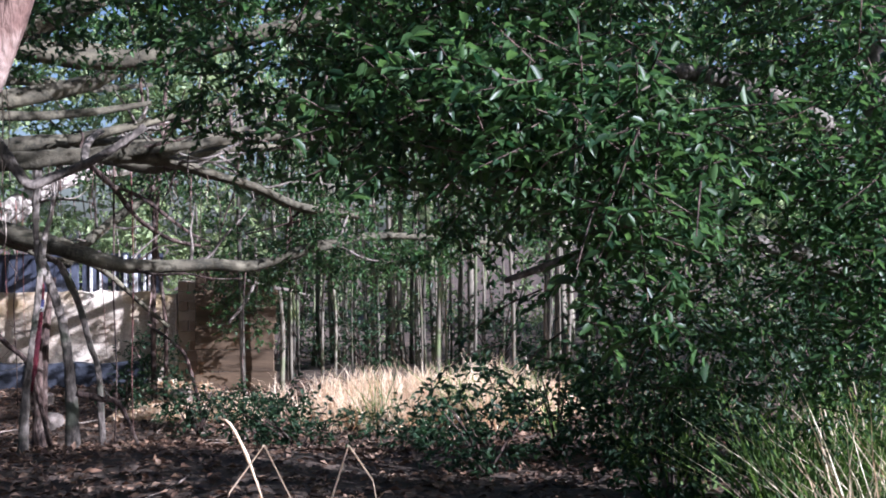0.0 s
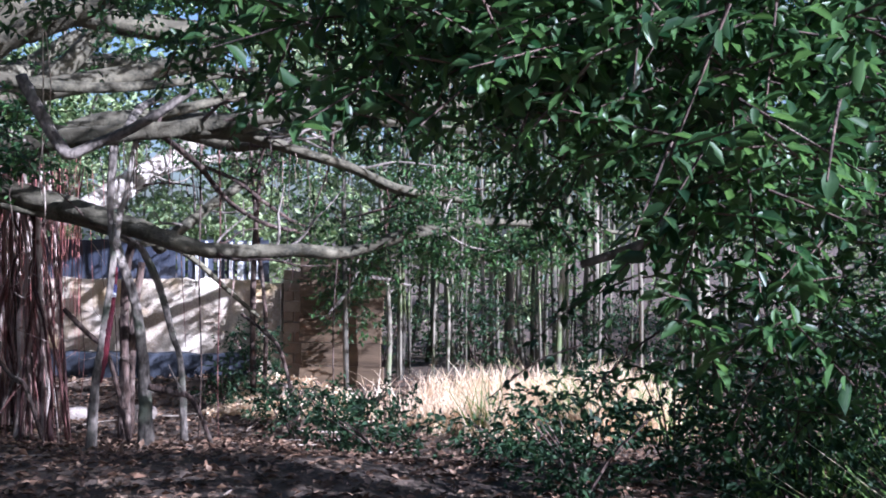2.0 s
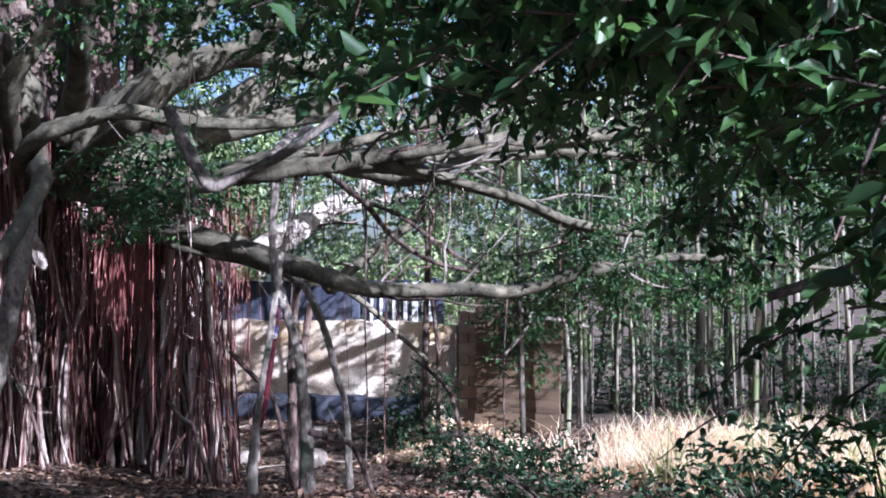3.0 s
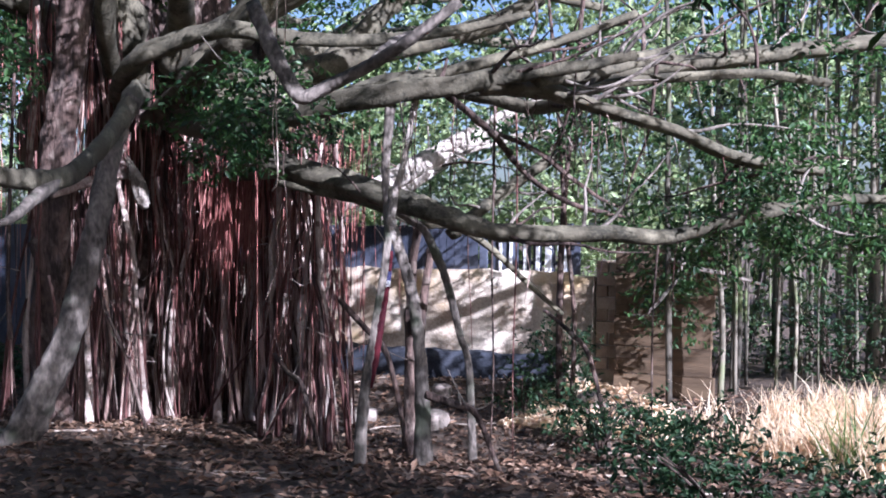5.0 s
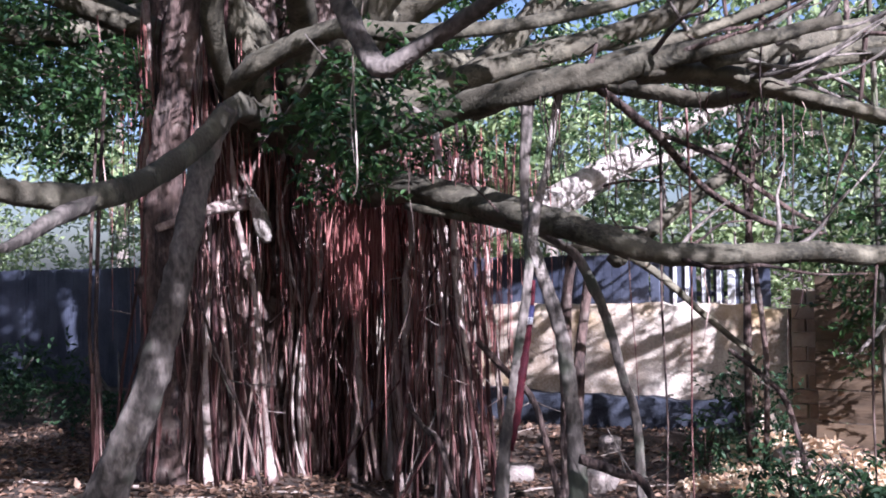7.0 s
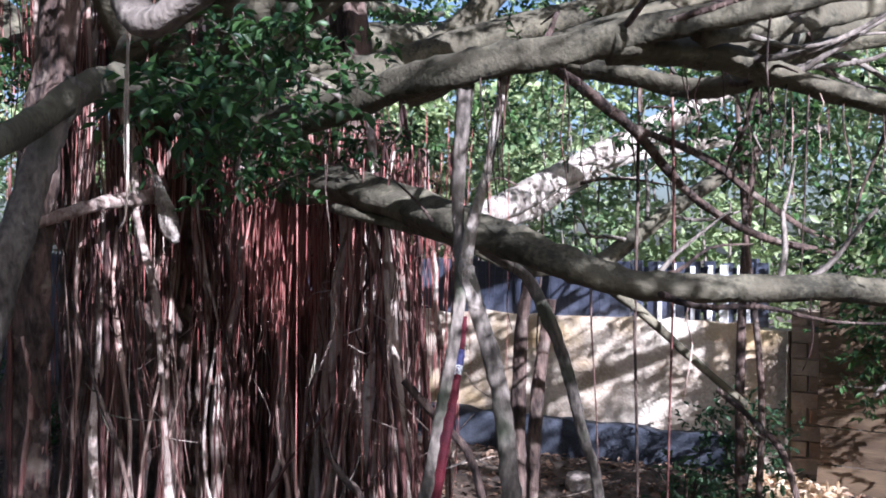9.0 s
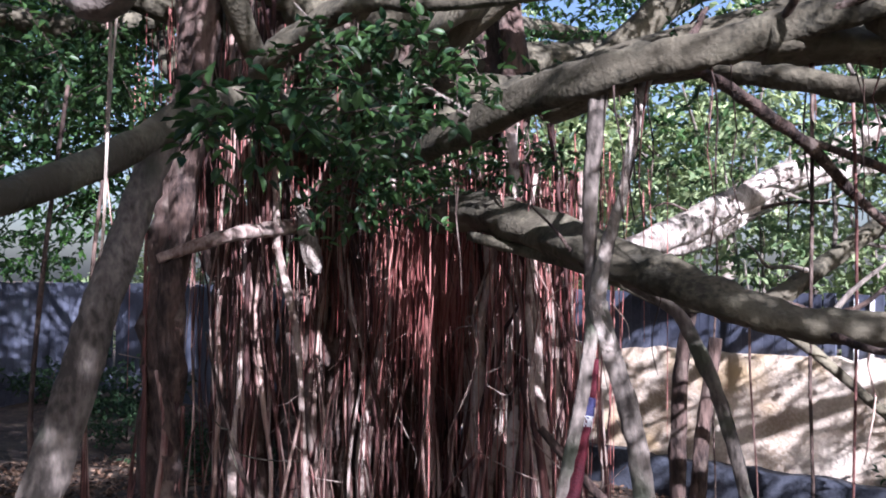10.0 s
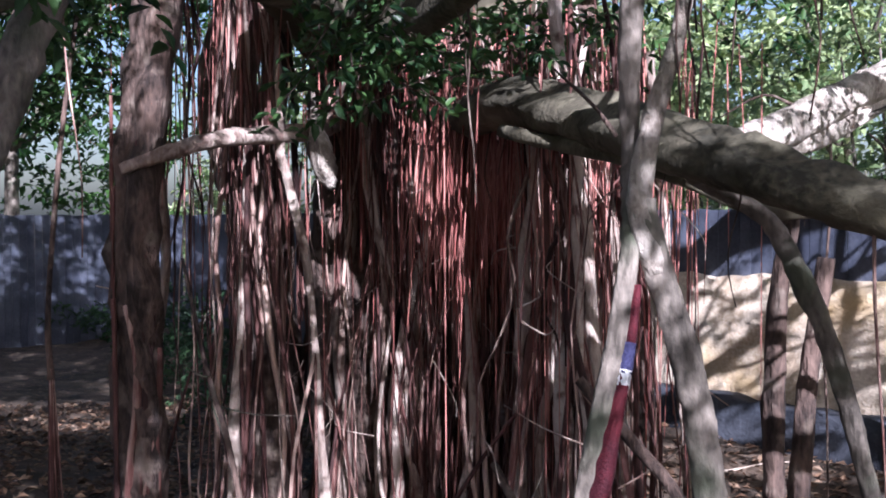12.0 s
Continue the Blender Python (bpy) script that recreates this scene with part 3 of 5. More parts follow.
for k, (rows, name, mat) in enumerate(NAMED):
    rows = [(*p[:3], p[3] * LIMB_WIDTH.get(k, 1.0)) for p in rows]
    if name in FOOTED:
        x, y, z, r = rows[-1]
        low = float(ground_height(x, y)) - 0.05
        if z > low + 0.05:
            dx, dy = x - rows[-2][0], y - rows[-2][1]
            rows.append((x + dx * 0.6, y + dy * 0.6, low, r * 1.35))
    ROOTED.append(part(name, tube(rows, 14, 6, 0.3 if name == "burl" else 0.24, k + 20), mat, fig))


def stems():
    """The fused trunk: columns that grow from the ground and spread into the crown."""
    rng = np.random.default_rng(31)
    # Dark bark puts the shade of the hollow into the columns' colour.
    cols = [(-8.3, 11.9, 0.42), (-7.75, 12.6, 0.36), (-7.15, 13.0, 0.30), (-8.5, 11.2, 0.22), (-8.7, 12.9, 0.5), (-7.45, 11.95, 0.15), (-6.95, 12.75, 0.14), (-7.95, 11.5, 0.3)]
    for k, (x, y, r) in enumerate(cols):
        lean = np.array([x + 7.9, y - 12.1]) * 0.1 + rng.normal(0, 0.1, 2)
        rows = []
        for z in (-0.75, -0.4, 0.2, 0.9, 1.6, 2.3, 3.2, 4.4, 6.0):
            u = (z + 0.75) / 6.75
            w = rng.normal(0, 0.05, 2)
            rows.append((x + lean[0] * u ** 1.5 * 2.5 + w[0], y + lean[1] * u ** 1.5 * 2.5 + w[1], z, r * (1.35 if z < -0.5 else 1 - 0.45 * u)))
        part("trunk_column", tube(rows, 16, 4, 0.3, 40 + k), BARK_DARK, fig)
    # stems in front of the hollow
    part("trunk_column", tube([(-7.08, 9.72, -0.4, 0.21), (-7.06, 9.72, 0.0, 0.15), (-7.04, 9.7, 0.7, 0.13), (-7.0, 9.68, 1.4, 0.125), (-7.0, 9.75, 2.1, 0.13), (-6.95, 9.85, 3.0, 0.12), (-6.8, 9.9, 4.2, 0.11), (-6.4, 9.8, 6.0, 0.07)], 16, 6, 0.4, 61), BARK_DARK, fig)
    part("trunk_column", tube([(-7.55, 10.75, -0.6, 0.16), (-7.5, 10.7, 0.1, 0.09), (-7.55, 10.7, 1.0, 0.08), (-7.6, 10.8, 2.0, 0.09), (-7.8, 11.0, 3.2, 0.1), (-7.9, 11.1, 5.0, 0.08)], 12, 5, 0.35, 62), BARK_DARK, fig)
    # added fused roots, coloured as shade behind the curtain, leaning into the low limb
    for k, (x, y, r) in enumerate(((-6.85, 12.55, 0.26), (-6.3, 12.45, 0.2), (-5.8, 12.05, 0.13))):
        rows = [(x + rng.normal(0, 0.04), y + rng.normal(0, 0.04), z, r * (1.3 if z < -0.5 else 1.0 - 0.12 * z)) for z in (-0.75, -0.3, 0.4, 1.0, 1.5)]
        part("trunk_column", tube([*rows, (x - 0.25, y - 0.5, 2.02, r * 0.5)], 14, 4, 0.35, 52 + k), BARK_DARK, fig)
    # limbs that carry the crown
    for k in range(16):
        a = k * 2 * math.pi / 16 + rng.uniform(-0.15, 0.15)
        reach = rng.uniform(4.5, 8.5)
        c, s = math.cos(a), math.sin(a)
        rows = [(-7.8 + c * 0.5, 12.0 + s * 0.5, 2.6 + rng.uniform(0, 0.8), 0.17)]
        for u in (0.25, 0.5, 0.75, 1.0):
            rows.append((-7.8 + c * reach * u + rng.normal(0, 0.25), 12.0 + s * reach * u + rng.normal(0, 0.25), 3.2 + 1.6 * u + rng.normal(0, 0.25), 0.17 * (1 - 0.8 * u) + 0.012))
        part("limb", tube(rows, 9, 4, 0.2, 70 + k), LIMB_BARK, fig)


stems()


def clinging_roots():
    """Root strands grown onto the trunk columns."""
    rng = np.random.default_rng(37)
    for k in range(44):
        x0, y0, r0 = [(-7.03, 9.70, 0.135), (-7.54, 10.72, 0.09), (-8.3, 11.85, 0.40), (-7.75, 12.55, 0.36)][k % 4]
        a = rng.uniform(-2.6, 0.9)
        top, low = rng.uniform(0.6, 2.3), -0.7
        rows = []
        r = rng.uniform(0.005, 0.018)
        for i in range(8):
            v = i / 7
            z = top + (low - top) * v
            a += rng.normal(0, 0.2)
            rr = r0 * (1.0 + 0.5 * max(0, v - 0.75))
            rows.append((x0 + math.cos(a) * rr, y0 + math.sin(a) * rr, z, r * rng.uniform(0.7, 1.3)))
        part("clinging_root", tube(rows, 5, 3, 0.25, k), ROOT, fig)


clinging_roots()

CURTAIN = np.array([(-7.75, 10.15), (-7.55, 10.3), (-7.7, 10.9), (-7.5, 11.4), (-6.9, 11.85), (-6.4, 12.1), (-5.8, 11.7), (-5.3, 11.25), (-4.9, 11.0)])


def along(u):
    d = np.r_[0, np.cumsum(np.linalg.norm(np.diff(CURTAIN, axis=0), axis=1))]
    return np.array([np.interp(u * d[-1], d, CURTAIN[:, i]) for i in (0, 1)])


def hanging_roots():
    """Bundles of roots: old pale ones that reached the ground, red young ones round them, dark gaps between."""
    rng = np.random.default_rng(17)
    bundles = np.sort(np.r_[rng.uniform(0.0, 0.14, 5), rng.uniform(0.34, 0.44, 6), rng.uniform(0.44, 0.74, 17), rng.uniform(0.74, 1.0, 7)])
    made = 0
    for b, u0 in enumerate(bundles):
        c = along(u0) + rng.normal(0, 0.16, 2)
        lean = rng.normal(0, 0.12, 2)
        size = int(rng.integers(5, 16)) if u0 < 0.76 else int(rng.integers(3, 8))
        for k in range(size):
            x, y = c + rng.normal(0, 0.075, 2)
            top = (3.5 if u0 < 0.24 else 2.75 - 0.6 * u0) + rng.normal(0, 0.2)
            floor = float(ground_height(x, y)) - 0.03
            old = k == 0 and rng.random() < 0.75
            r = rng.uniform(0.018, 0.036) if old else (rng.uniform(0.010, 0.019) if rng.random() < 0.28 else rng.uniform(0.0035, 0.008))
            loose = not old and rng.random() < 0.5
            low = rng.uniform(-0.3, 1.6) if loose else floor
            steps = 11
            own = lean * rng.uniform(0.5, 1.2) + rng.normal(0, 0.10, 2)
            sway, ph, turns = rng.uniform(0.015, 0.06), rng.uniform(0, 6.28), rng.uniform(0.6, 2.2)
            rows = []
            for i in range(steps):
                v = i / (steps - 1)
                z = top + (low - top) * v
                a = ph + turns * 6.28 * v
                grow = (1.0 - 0.7 * v) if loose else (1.0 + (0.6 * max(0, v - 0.82) * 5 if r > 0.014 else 0))
                rows.append((x + own[0] * v + math.cos(a) * sway + rng.normal(0, 0.013), y + own[1] * v + math.sin(a) * sway + rng.normal(0, 0.013), z, r * grow * rng.uniform(0.7, 1.3)))
            part("aerial_root", tube(rows, 8 if old else (6 if r > 0.014 else 5), 2, 0.35 if old else 0.25, b * 20 + k), ROOT_PALE if old or rng.random() < 0.15 else ROOT, fig)
            made += 1
            # rootlets forking off low on the old ones
            if old:
                for q in range(2):
                    p = rows[int(rng.integers(4, 8))]
                    d = rng.normal(0, 0.12, 2)
                    part("aerial_root", tube([(p[0], p[1], p[2], r * 0.5), (p[0] + d[0] * 0.7, p[1] + d[1] * 0.7, (p[2] + floor) / 2, r * 0.45), (p[0] + d[0], p[1] + d[1], floor, r * 0.5)], 6, 4, 0.3, b + q), ROOT, fig)
    # stray single strands
    for k in range(60):
        u = rng.uniform(0.0, 1.0)
        if 0.22 < u < 0.34:
            continue
        x, y = along(u) + rng.normal(0, 0.25, 2)
        top, low = (3.4 if u < 0.24 else 2.8 - 0.6 * u), rng.uniform(-0.6, 1.3)
        low = max(low, float(ground_height(x, y)) - 0.02)
        d = rng.normal(0, 0.1, 2)
        rows = [(x + d[0] * v + rng.normal(0, 0.02), y + d[1] * v + rng.normal(0, 0.02), top + (low - top) * v, 0.006 * (1 - 0.4 * v)) for v in (0, 0.2, 0.4, 0.6, 0.8, 1)]
        part("aerial_root", tube(rows, 5, 2, 0.2, k), ROOT, fig)
    # slanting roots that brace the curtain
    for k in range(12):
        u = rng.uniform(0, 1)
        x, y = along(u) + rng.normal(0, 0.2, 2)
        z = rng.uniform(0.1, 1.3)
        dx, dy = rng.normal(0, 0.45, 2)
        floor = float(ground_height(x + dx, y + dy))
        part("slanting_root", tube([(x, y, z, 0.007), (x + dx * 0.5, y + dy * 0.5, (z + floor) / 2 + 0.05, 0.012), (x + dx, y + dy, floor - 0.02, 0.013)], 5, 3, 0.1, k), ROOT, fig)
    # fine strands, far too many to count
    pieces = []
    for k in range(420):
        u = rng.uniform(0.05, 0.95)
        if 0.18 < u < 0.33:
            continue
        x, y = along(u) + rng.normal(0, 0.25, 2)
        top = (3.3 if u < 0.24 else 2.8 - 0.65 * u) + rng.normal(0, 0.15)
        low = top - rng.uniform(0.3, 2.4)
        low = max(low, float(ground_height(x, y)))
        m = (top + low) / 2
        s = rng.normal(0, 0.03, 2)
        pieces.append(tube([(x, y, top, 0.004), (x + s[0], y + s[1], m, 0.0035), (x + s[0] * 1.5, y + s[1] * 1.5, low, 0.002)], 3, 2, 0, k, True))
    for k in range(260):
        x, y = -6.42 + rng.normal(0, 0.16), 11.35 + rng.normal(0, 0.12)
        top, low = 2.05 + rng.normal(0, 0.1), 1.2 + rng.normal(0, 0.22)
        s = rng.normal(0, 0.04, 2)
        pieces.append(tube([(x, y, top, 0.005), (x + s[0], y + s[1], (top + low) / 2, 0.0045), (x + s[0] * 0.6, y + s[1] * 2, low, 0.002)], 3, 2, 0, k, True))
    ob = part("root_hairs", join(pieces), ROOT_FINE, fig, "fine hanging red root hairs")
    ob["kind"] = "stuff"


hanging_roots()


def limb_roots():
    """Roots that hang from the limbs towards the wall."""
    rng = np.random.default_rng(23)
    lines = [smooth_line(r, 4) for r in (LIMB_LOW, LIMB_HIGH, LIMB_WHITE, LIMB_FAR_A, LIMB_HIGH_B)]
    for k in range(85):
        line = lines[k % 5]
        p = line[rng.integers(4, len(line) - 2)]
        r = rng.uniform(0.0025, 0.006)
        x, y = p[0] + rng.normal(0, 0.02), p[1] + rng.normal(0, 0.02)
        floor = float(ground_height(x, y))
        low = floor - 0.02 if rng.random() < 0.10 else max(floor, p[2] - rng.uniform(0.25, 1.0))
        if low < floor:
            r = rng.uniform(0.007, 0.016)
        rows = [(x + rng.normal(0, 0.015), y + rng.normal(0, 0.015), p[2] + (low - p[2]) * v, r * (1 - 0.4 * v)) for v in (0, 0.25, 0.5, 0.75, 1)]
        part("aerial_root", tube(rows, 5, 2, 0.15, k), BARK_DARK if k % 3 else ROOT, ROOTED[(0, 1, 7, 4, 2)[k % 5]])


limb_roots()


def branchlets():
    """Side shoots and bare twigs along the limbs."""
    rng = np.random.default_rng(83)
    for n, rows in ((0, LIMB_LOW), (1, LIMB_HIGH), (2, LIMB_HIGH_B), (3, LIMB_HIGH_C), (4, LIMB_FAR_A), (5, LIMB_FAR_B), (6, LIMB_FAR_C), (7, LIMB_WHITE), (8, LIMB_WHITE_B), (9, LIMB_BACK_C)):
        line = smooth_line(rows, 4)
        for k in range(9 if n in (0, 4, 5) else 7):
            i = int(rng.integers(len(line) // 3, len(line) - 1))
            p, g = line[i, :3], unit(line[min(i + 1, len(line) - 1), :3] - line[i - 1, :3])
            d = unit(g * 0.8 + rng.normal(0, 0.7, 3) + (0, 0, 0.15))
            L = rng.uniform(0.5, 1.4)
            r = min(0.02, line[i, 3] * 0.5)
            q, pts = p.copy(), [(*p, r)]
            for m in range(4):
                d = unit(d + rng.normal(0, 0.28, 3))
                q = q + d * L / 4
                if q[2] < 1.3:
                    q[2] = 1.3
                pts.append((*q, r * (1 - 0.2 * (m + 1))))
            if clear_of_walk(np.array([a[:3] for a in pts]), 0.7).all():
                part("branchlet", tube(pts, 6, 3, 0.15, n * 20 + k), BARK_DARK if k % 2 else BARK, ROOTED[n])


branchlets()


def twig_clutter():
    """Bare crooked twigs in the root curtain."""
    rng = np.random.default_rng(29)
    for k in range(60):
        u = rng.uniform(0, 1)
        x, y = along(u) + rng.normal(0, 0.2, 2) + (0.1, -0.25)
        z = rng.uniform(-0.1, 2.0)
        d = rng.normal(0, 1, 3) * (1, 0.6, 0.7)
        d = d / np.linalg.norm(d) * rng.uniform(0.2, 0.5)
        b = rng.normal(0, 0.05, 3)
        part("twig", tube([(x, y, z, 0.0045), (x + d[0] / 2 + b[0], y + d[1] / 2 + b[1], z + d[2] / 2 + b[2], 0.0035), (x + d[0], y + d[1], z + d[2], 0.002)], 4, 3, 0.1, k), ROOT_PALE, fig)


twig_clutter()


def root_tassel(x, y, low, seed):
    """One long root that ends in a broom of pink rootlets."""
    rng = np.random.default_rng(seed)
    stem = part("aerial_root", tube([(x - 0.25, y + 0.25, 2.6, 0.012), (x - 0.12, y + 0.1, 1.8, 0.014), (x - 0.03, y, 1.0, 0.014), (x, y, 0.62, 0.02)], 6, 4, 0.15, seed), BARK_DARK, fig)
    for k in range(14):
        a = rng.uniform(0, 6.28)
        d = rng.uniform(0.01, 0.05)
        part("rootlet", tube([(x + math.cos(a) * 0.008, y + math.sin(a) * 0.008, 0.68, 0.006), (x + math.cos(a) * d * 0.6, y + math.sin(a) * d * 0.6, 0.35, 0.006), (x + math.cos(a) * d * 1.3, y + math.sin(a) * d * 1.3, low + rng.uniform(-0.02, 0.2), 0.003)], 4, 3, 0.2, k), ROOT, stem)


root_tassel(-7.45, 9.38, -0.25, 3)
root_tassel(-6.21, 8.52, -0.02, 4)
part("vine", tube([(-3.1, 7.34, 3.4, 0.005), (-3.06, 7.3, 2.6, 0.005), (-3.07, 7.31, 2.1, 0.004), (-3.04, 7.29, 1.7, 0.004), (-3.08, 7.3, 1.62, 0.003)], 5, 4, 0.2, 7), DRYWOOD, fig)
part("vine", tube([(-3.16, 7.36, 3.4, 0.004), (-3.02, 7.32, 2.5, 0.004), (-3.1, 7.33, 2.0, 0.003), (-3.06, 7.3, 1.75, 0.003)], 5, 4, 0.2, 8), DRYWOOD, fig)

# cloth tied round the propping root
wrap = thing("cloth_wrap", (-3.74, 9.6, 0.9), "dark red cloth with blue and white bands tied round a root", "cloth")


def wrap_piece(name, rows_z, mat):
    line = smooth_line(PROP_LEFT, 8)
    order = np.argsort(line[:, 2])
    rows = []
    for z, r in rows_z:
        x, y = (np.interp(z, line[order, 2], line[order, i]) for i in (0, 1))
        rows.append((x + 0.030, y + 0.012, z, r))
    part(name, tube(rows, 12, 4, 0.3, 5), mat, wrap)


wrap_piece("red_cloth", [(1.29, 0.010), (1.22, 0.016), (1.12, 0.020), (1.02, 0.021)], RED)
wrap_piece("blue_band", [(1.14, 0.023), (1.10, 0.024), (1.06, 0.024)], BLUE)
wrap_piece("white_band", [(1.07, 0.0245), (1.045, 0.025), (1.02, 0.0245)], CLOTH)
wrap_piece("red_cloth", [(1.03, 0.024), (0.9, 0.030), (0.75, 0.034), (0.6, 0.030), (0.45, 0.026), (0.32, 0.018)], RED)

# ---------------------------------------------------------------- crowns
def crown(parent, blobs, seed, mat, per=9, span=0.28, leaf=(0.05, 0.08), gap=0.42, scale=2.2, near=0.55, fine=True, name="crown", label="", droop=0.25):
    rng = np.random.default_rng(seed)
    pts = []
    for blob, n in blobs:
        p = in_blob(blob, n, rng)
        pts.append(p[patchy(p, scale, seed) > gap])
    p = np.vstack(pts)
    p = p[clear_of_walk(p, near + span)]
    v, f, ends = sprays(p, rng, per, span, leaf, droop, fine)
    foliage_part(name, v, f, mat, parent, label)
    return p, ends


def twigs_part(parent, p, ends, keep=0.5):
    rng = np.random.default_rng(len(p))
    pick = rng.random(len(p)) < keep
    p, e = p[pick], ends[pick]
    d = unit(e - p)
    s = unit(np.cross(d, (0.3, 0.2, 0.9))) * 0.004
    w = np.cross(d, s)
    v = np.stack([p - s, p + s, p + w * 1.4, e - s * 0.5, e + s * 0.5, e + w * 0.7], 1).reshape(-1, 3)
    i = (np.arange(len(p)) * 6)[:, None, None] + np.array([(0, 1, 4, 3), (1, 2, 5, 4), (2, 0, 3, 5)])[None]
    foliage_part("twiggery", v, i.reshape(-1, 4), BARK_DARK, parent)["kind"] = "stuff"


# the fig's high crown, plus unseen clumps added to shade ground and roots
CROWN_AND_SHADE = [((-8.2, 12.2, 5.4, 6.0, 6.5, 1.2), 3400), ((-0.9, 7.8, 5.0, 2.9, 3.4, 0.9), 240), ((-4.4, 6.1, 4.6, 1.7, 1.4, 0.5), 150), ((0.2, 3.5, 5.2, 1.4, 1.0, 0.5), 380), ((-3.3, 5.8, 4.7, 1.0, 0.8, 0.4), 150), ((-1.3, 6.2, 4.8, 1.0, 0.8, 0.4), 240), ((0.9, 0.3, 5.2, 2.0, 2.0, 0.8), 800), ((-7.2, 8.0, 5.0, 2.2, 1.6, 0.6), 300), ((-7.4, 6.8, 4.7, 1.2, 0.9, 0.5), 420), ((-2.6, 2.2, 4.7, 1.7, 1.6, 0.6), 750), ((-3.8, 4.0, 4.5, 1.6, 1.3, 0.5), 700), ((-3.9, 13.6, 5.6, 4.5, 2.6, 0.9), 620), ((-12.0, 7.0, 4.6, 4.0, 5.0, 1.2), 2600), ((-1.9, 4.0, 4.7, 2.0, 1.8, 0.6), 1100), ((-0.2, 5.3, 4.7, 1.8, 1.5, 0.6), 800),
        ((-15.5, 5.0, 5.5, 4.0, 4.5, 1.2), 1300), ((-10.2, 4.6, 5.2, 3.2, 2.8, 0.8), 2600), ((-12.5, 1.5, 6.0, 5.0, 3.0, 0.9), 2600), ((-16.0, 9.0, 6.2, 3.5, 5.0, 0.9), 1800),
        ((-6.0, 6.6, 5.0, 2.2, 1.6, 0.7), 650), ((-9.0, 6.0, 5.0, 2.0, 2.0, 0.7), 700), ((-1.6, 7.9, 3.45, 0.9, 0.5, 0.35), 110), ((-0.3, 8.3, 3.4, 0.9, 0.5, 0.35), 110), ((-13.5, 14.5, 4.6, 3.0, 2.0, 0.8), 1100), ((-3.4, 8.6, 5.2, 2.4, 1.8, 0.7), 260), ((0.6, 9.6, 4.9, 2.4, 1.8, 0.7), 60)]
crown(fig, CROWN_AND_SHADE, 51, LEAF_HIGH, 11, 0.45, (0.09, 0.15), 0.48, 3.4, 0.8, False, "crown", "dense dark green crown with gaps of sky and unseen clumps added for shade")
MIDDLE = [((-4.6, 9.4, 2.55, 0.55, 0.4, 0.25), 90), ((-5.2, 10.4, 2.9, 0.8, 0.5, 0.3), 45), ((-6.0, 10.6, 2.6, 0.6, 0.4, 0.25), 40), ((-1.5, 11.4, 1.95, 0.9, 0.6, 0.45), 180), ((-1.9, 12.2, 1.5, 0.9, 0.5, 0.5), 170),
          ((-3.4, 12.6, 2.6, 1.4, 1.0, 0.5), 45), ((-2.0, 12.8, 2.9, 1.5, 1.0, 0.7), 50), ((-3.95, 8.3, 2.12, 0.35, 0.3, 0.14), 30), ((-5.3, 9.85, 2.1, 0.4, 0.3, 0.2), 40), ((-6.5, 11.2, 2.5, 0.6, 0.4, 0.2), 55),
          ((-5.5, 11.1, 2.3, 0.5, 0.4, 0.2), 45), ((-7.5, 9.5, 2.85, 0.8, 0.4, 0.4), 120), ((-8.0, 9.6, 2.3, 0.5, 0.4, 0.4), 70), ((-10.0, 9.6, 3.7, 2.0, 1.6, 0.8), 420), ((-13.5, 9.0, 3.8, 2.0, 2.5, 1.0), 420),
          ((-2.6, 6.6, 3.2, 1.4, 0.9, 0.4), 200), ((-6.8, 8.2, 2.6, 1.1, 0.8, 0.5), 100), ((-8.5, 8.2, 3.1, 1.5, 1.0, 0.7), 420), ((-10.0, 9.8, 3.3, 1.3, 1.5, 0.9), 480), ((-11.0, 7.2, 3.4, 1.5, 1.5, 1.0), 420),
          ((-9.6, 6.3, 3.2, 1.3, 1.2, 0.9), 480), ((-12.5, 9.5, 3.8, 1.6, 1.6, 1.2), 420), ((-5.0, 13.5, 3.5, 1.5, 1.2, 0.5), 90), ((-0.45, 12.44, 3.01, 1.34, 0.89, 0.74), 60), ((-6.5, 14.5, 3.9, 2.5, 1.5, 0.7), 150),
          ((-3.0, 10.5, 3.8, 2.2, 1.2, 0.5), 150), ((-6.04, 13.19, 2.86, 2.23, 0.74, 0.6), 77), ((-1.72, 14.15, 2.27, 1.94, 0.67, 1.27), 230), ((0.37, 13.93, 2.12, 1.34, 0.6, 1.04), 294), ((-5.0, 8.6, 3.7, 1.5, 1.0, 0.4), 60),
          ((-13.5, 12.5, 4.2, 2.0, 1.8, 1.3), 500), ((-11.5, 14.0, 4.0, 1.6, 1.5, 1.2), 330), ((-2.68, 14.23, 0.85, 0.6, 0.22, 0.6), 140), ((-0.1, 12.0, 1.55, 0.9, 0.4, 0.25), 130), ((-1.3, 11.7, 1.35, 0.9, 0.4, 0.2), 100),
          ((-0.8, 13.2, 2.5, 1.6, 1.0, 0.6), 45), ((0.5, 12.0, 2.9, 1.5, 1.0, 0.7), 50), ((-2.76, 12.74, 2.42, 0.97, 0.6, 0.45), 35), ((-1.42, 12.22, 2.64, 1.12, 0.6, 0.52), 45), ((-3.95, 13.26, 2.64, 0.89, 0.52, 0.37), 35),
          ((0.82, 12.07, 2.72, 1.19, 0.89, 0.6), 90), ((2.8, 14.2, 3.9, 1.4, 1.2, 0.8), 100)]
mp, me_ = crown(fig, MIDDLE, 52, LEAF, 10, 0.30, (0.055, 0.085), 0.36, 3.0, 0.5, True, "leaf_sprays")
twigs_part(fig, mp, me_, 0.6)

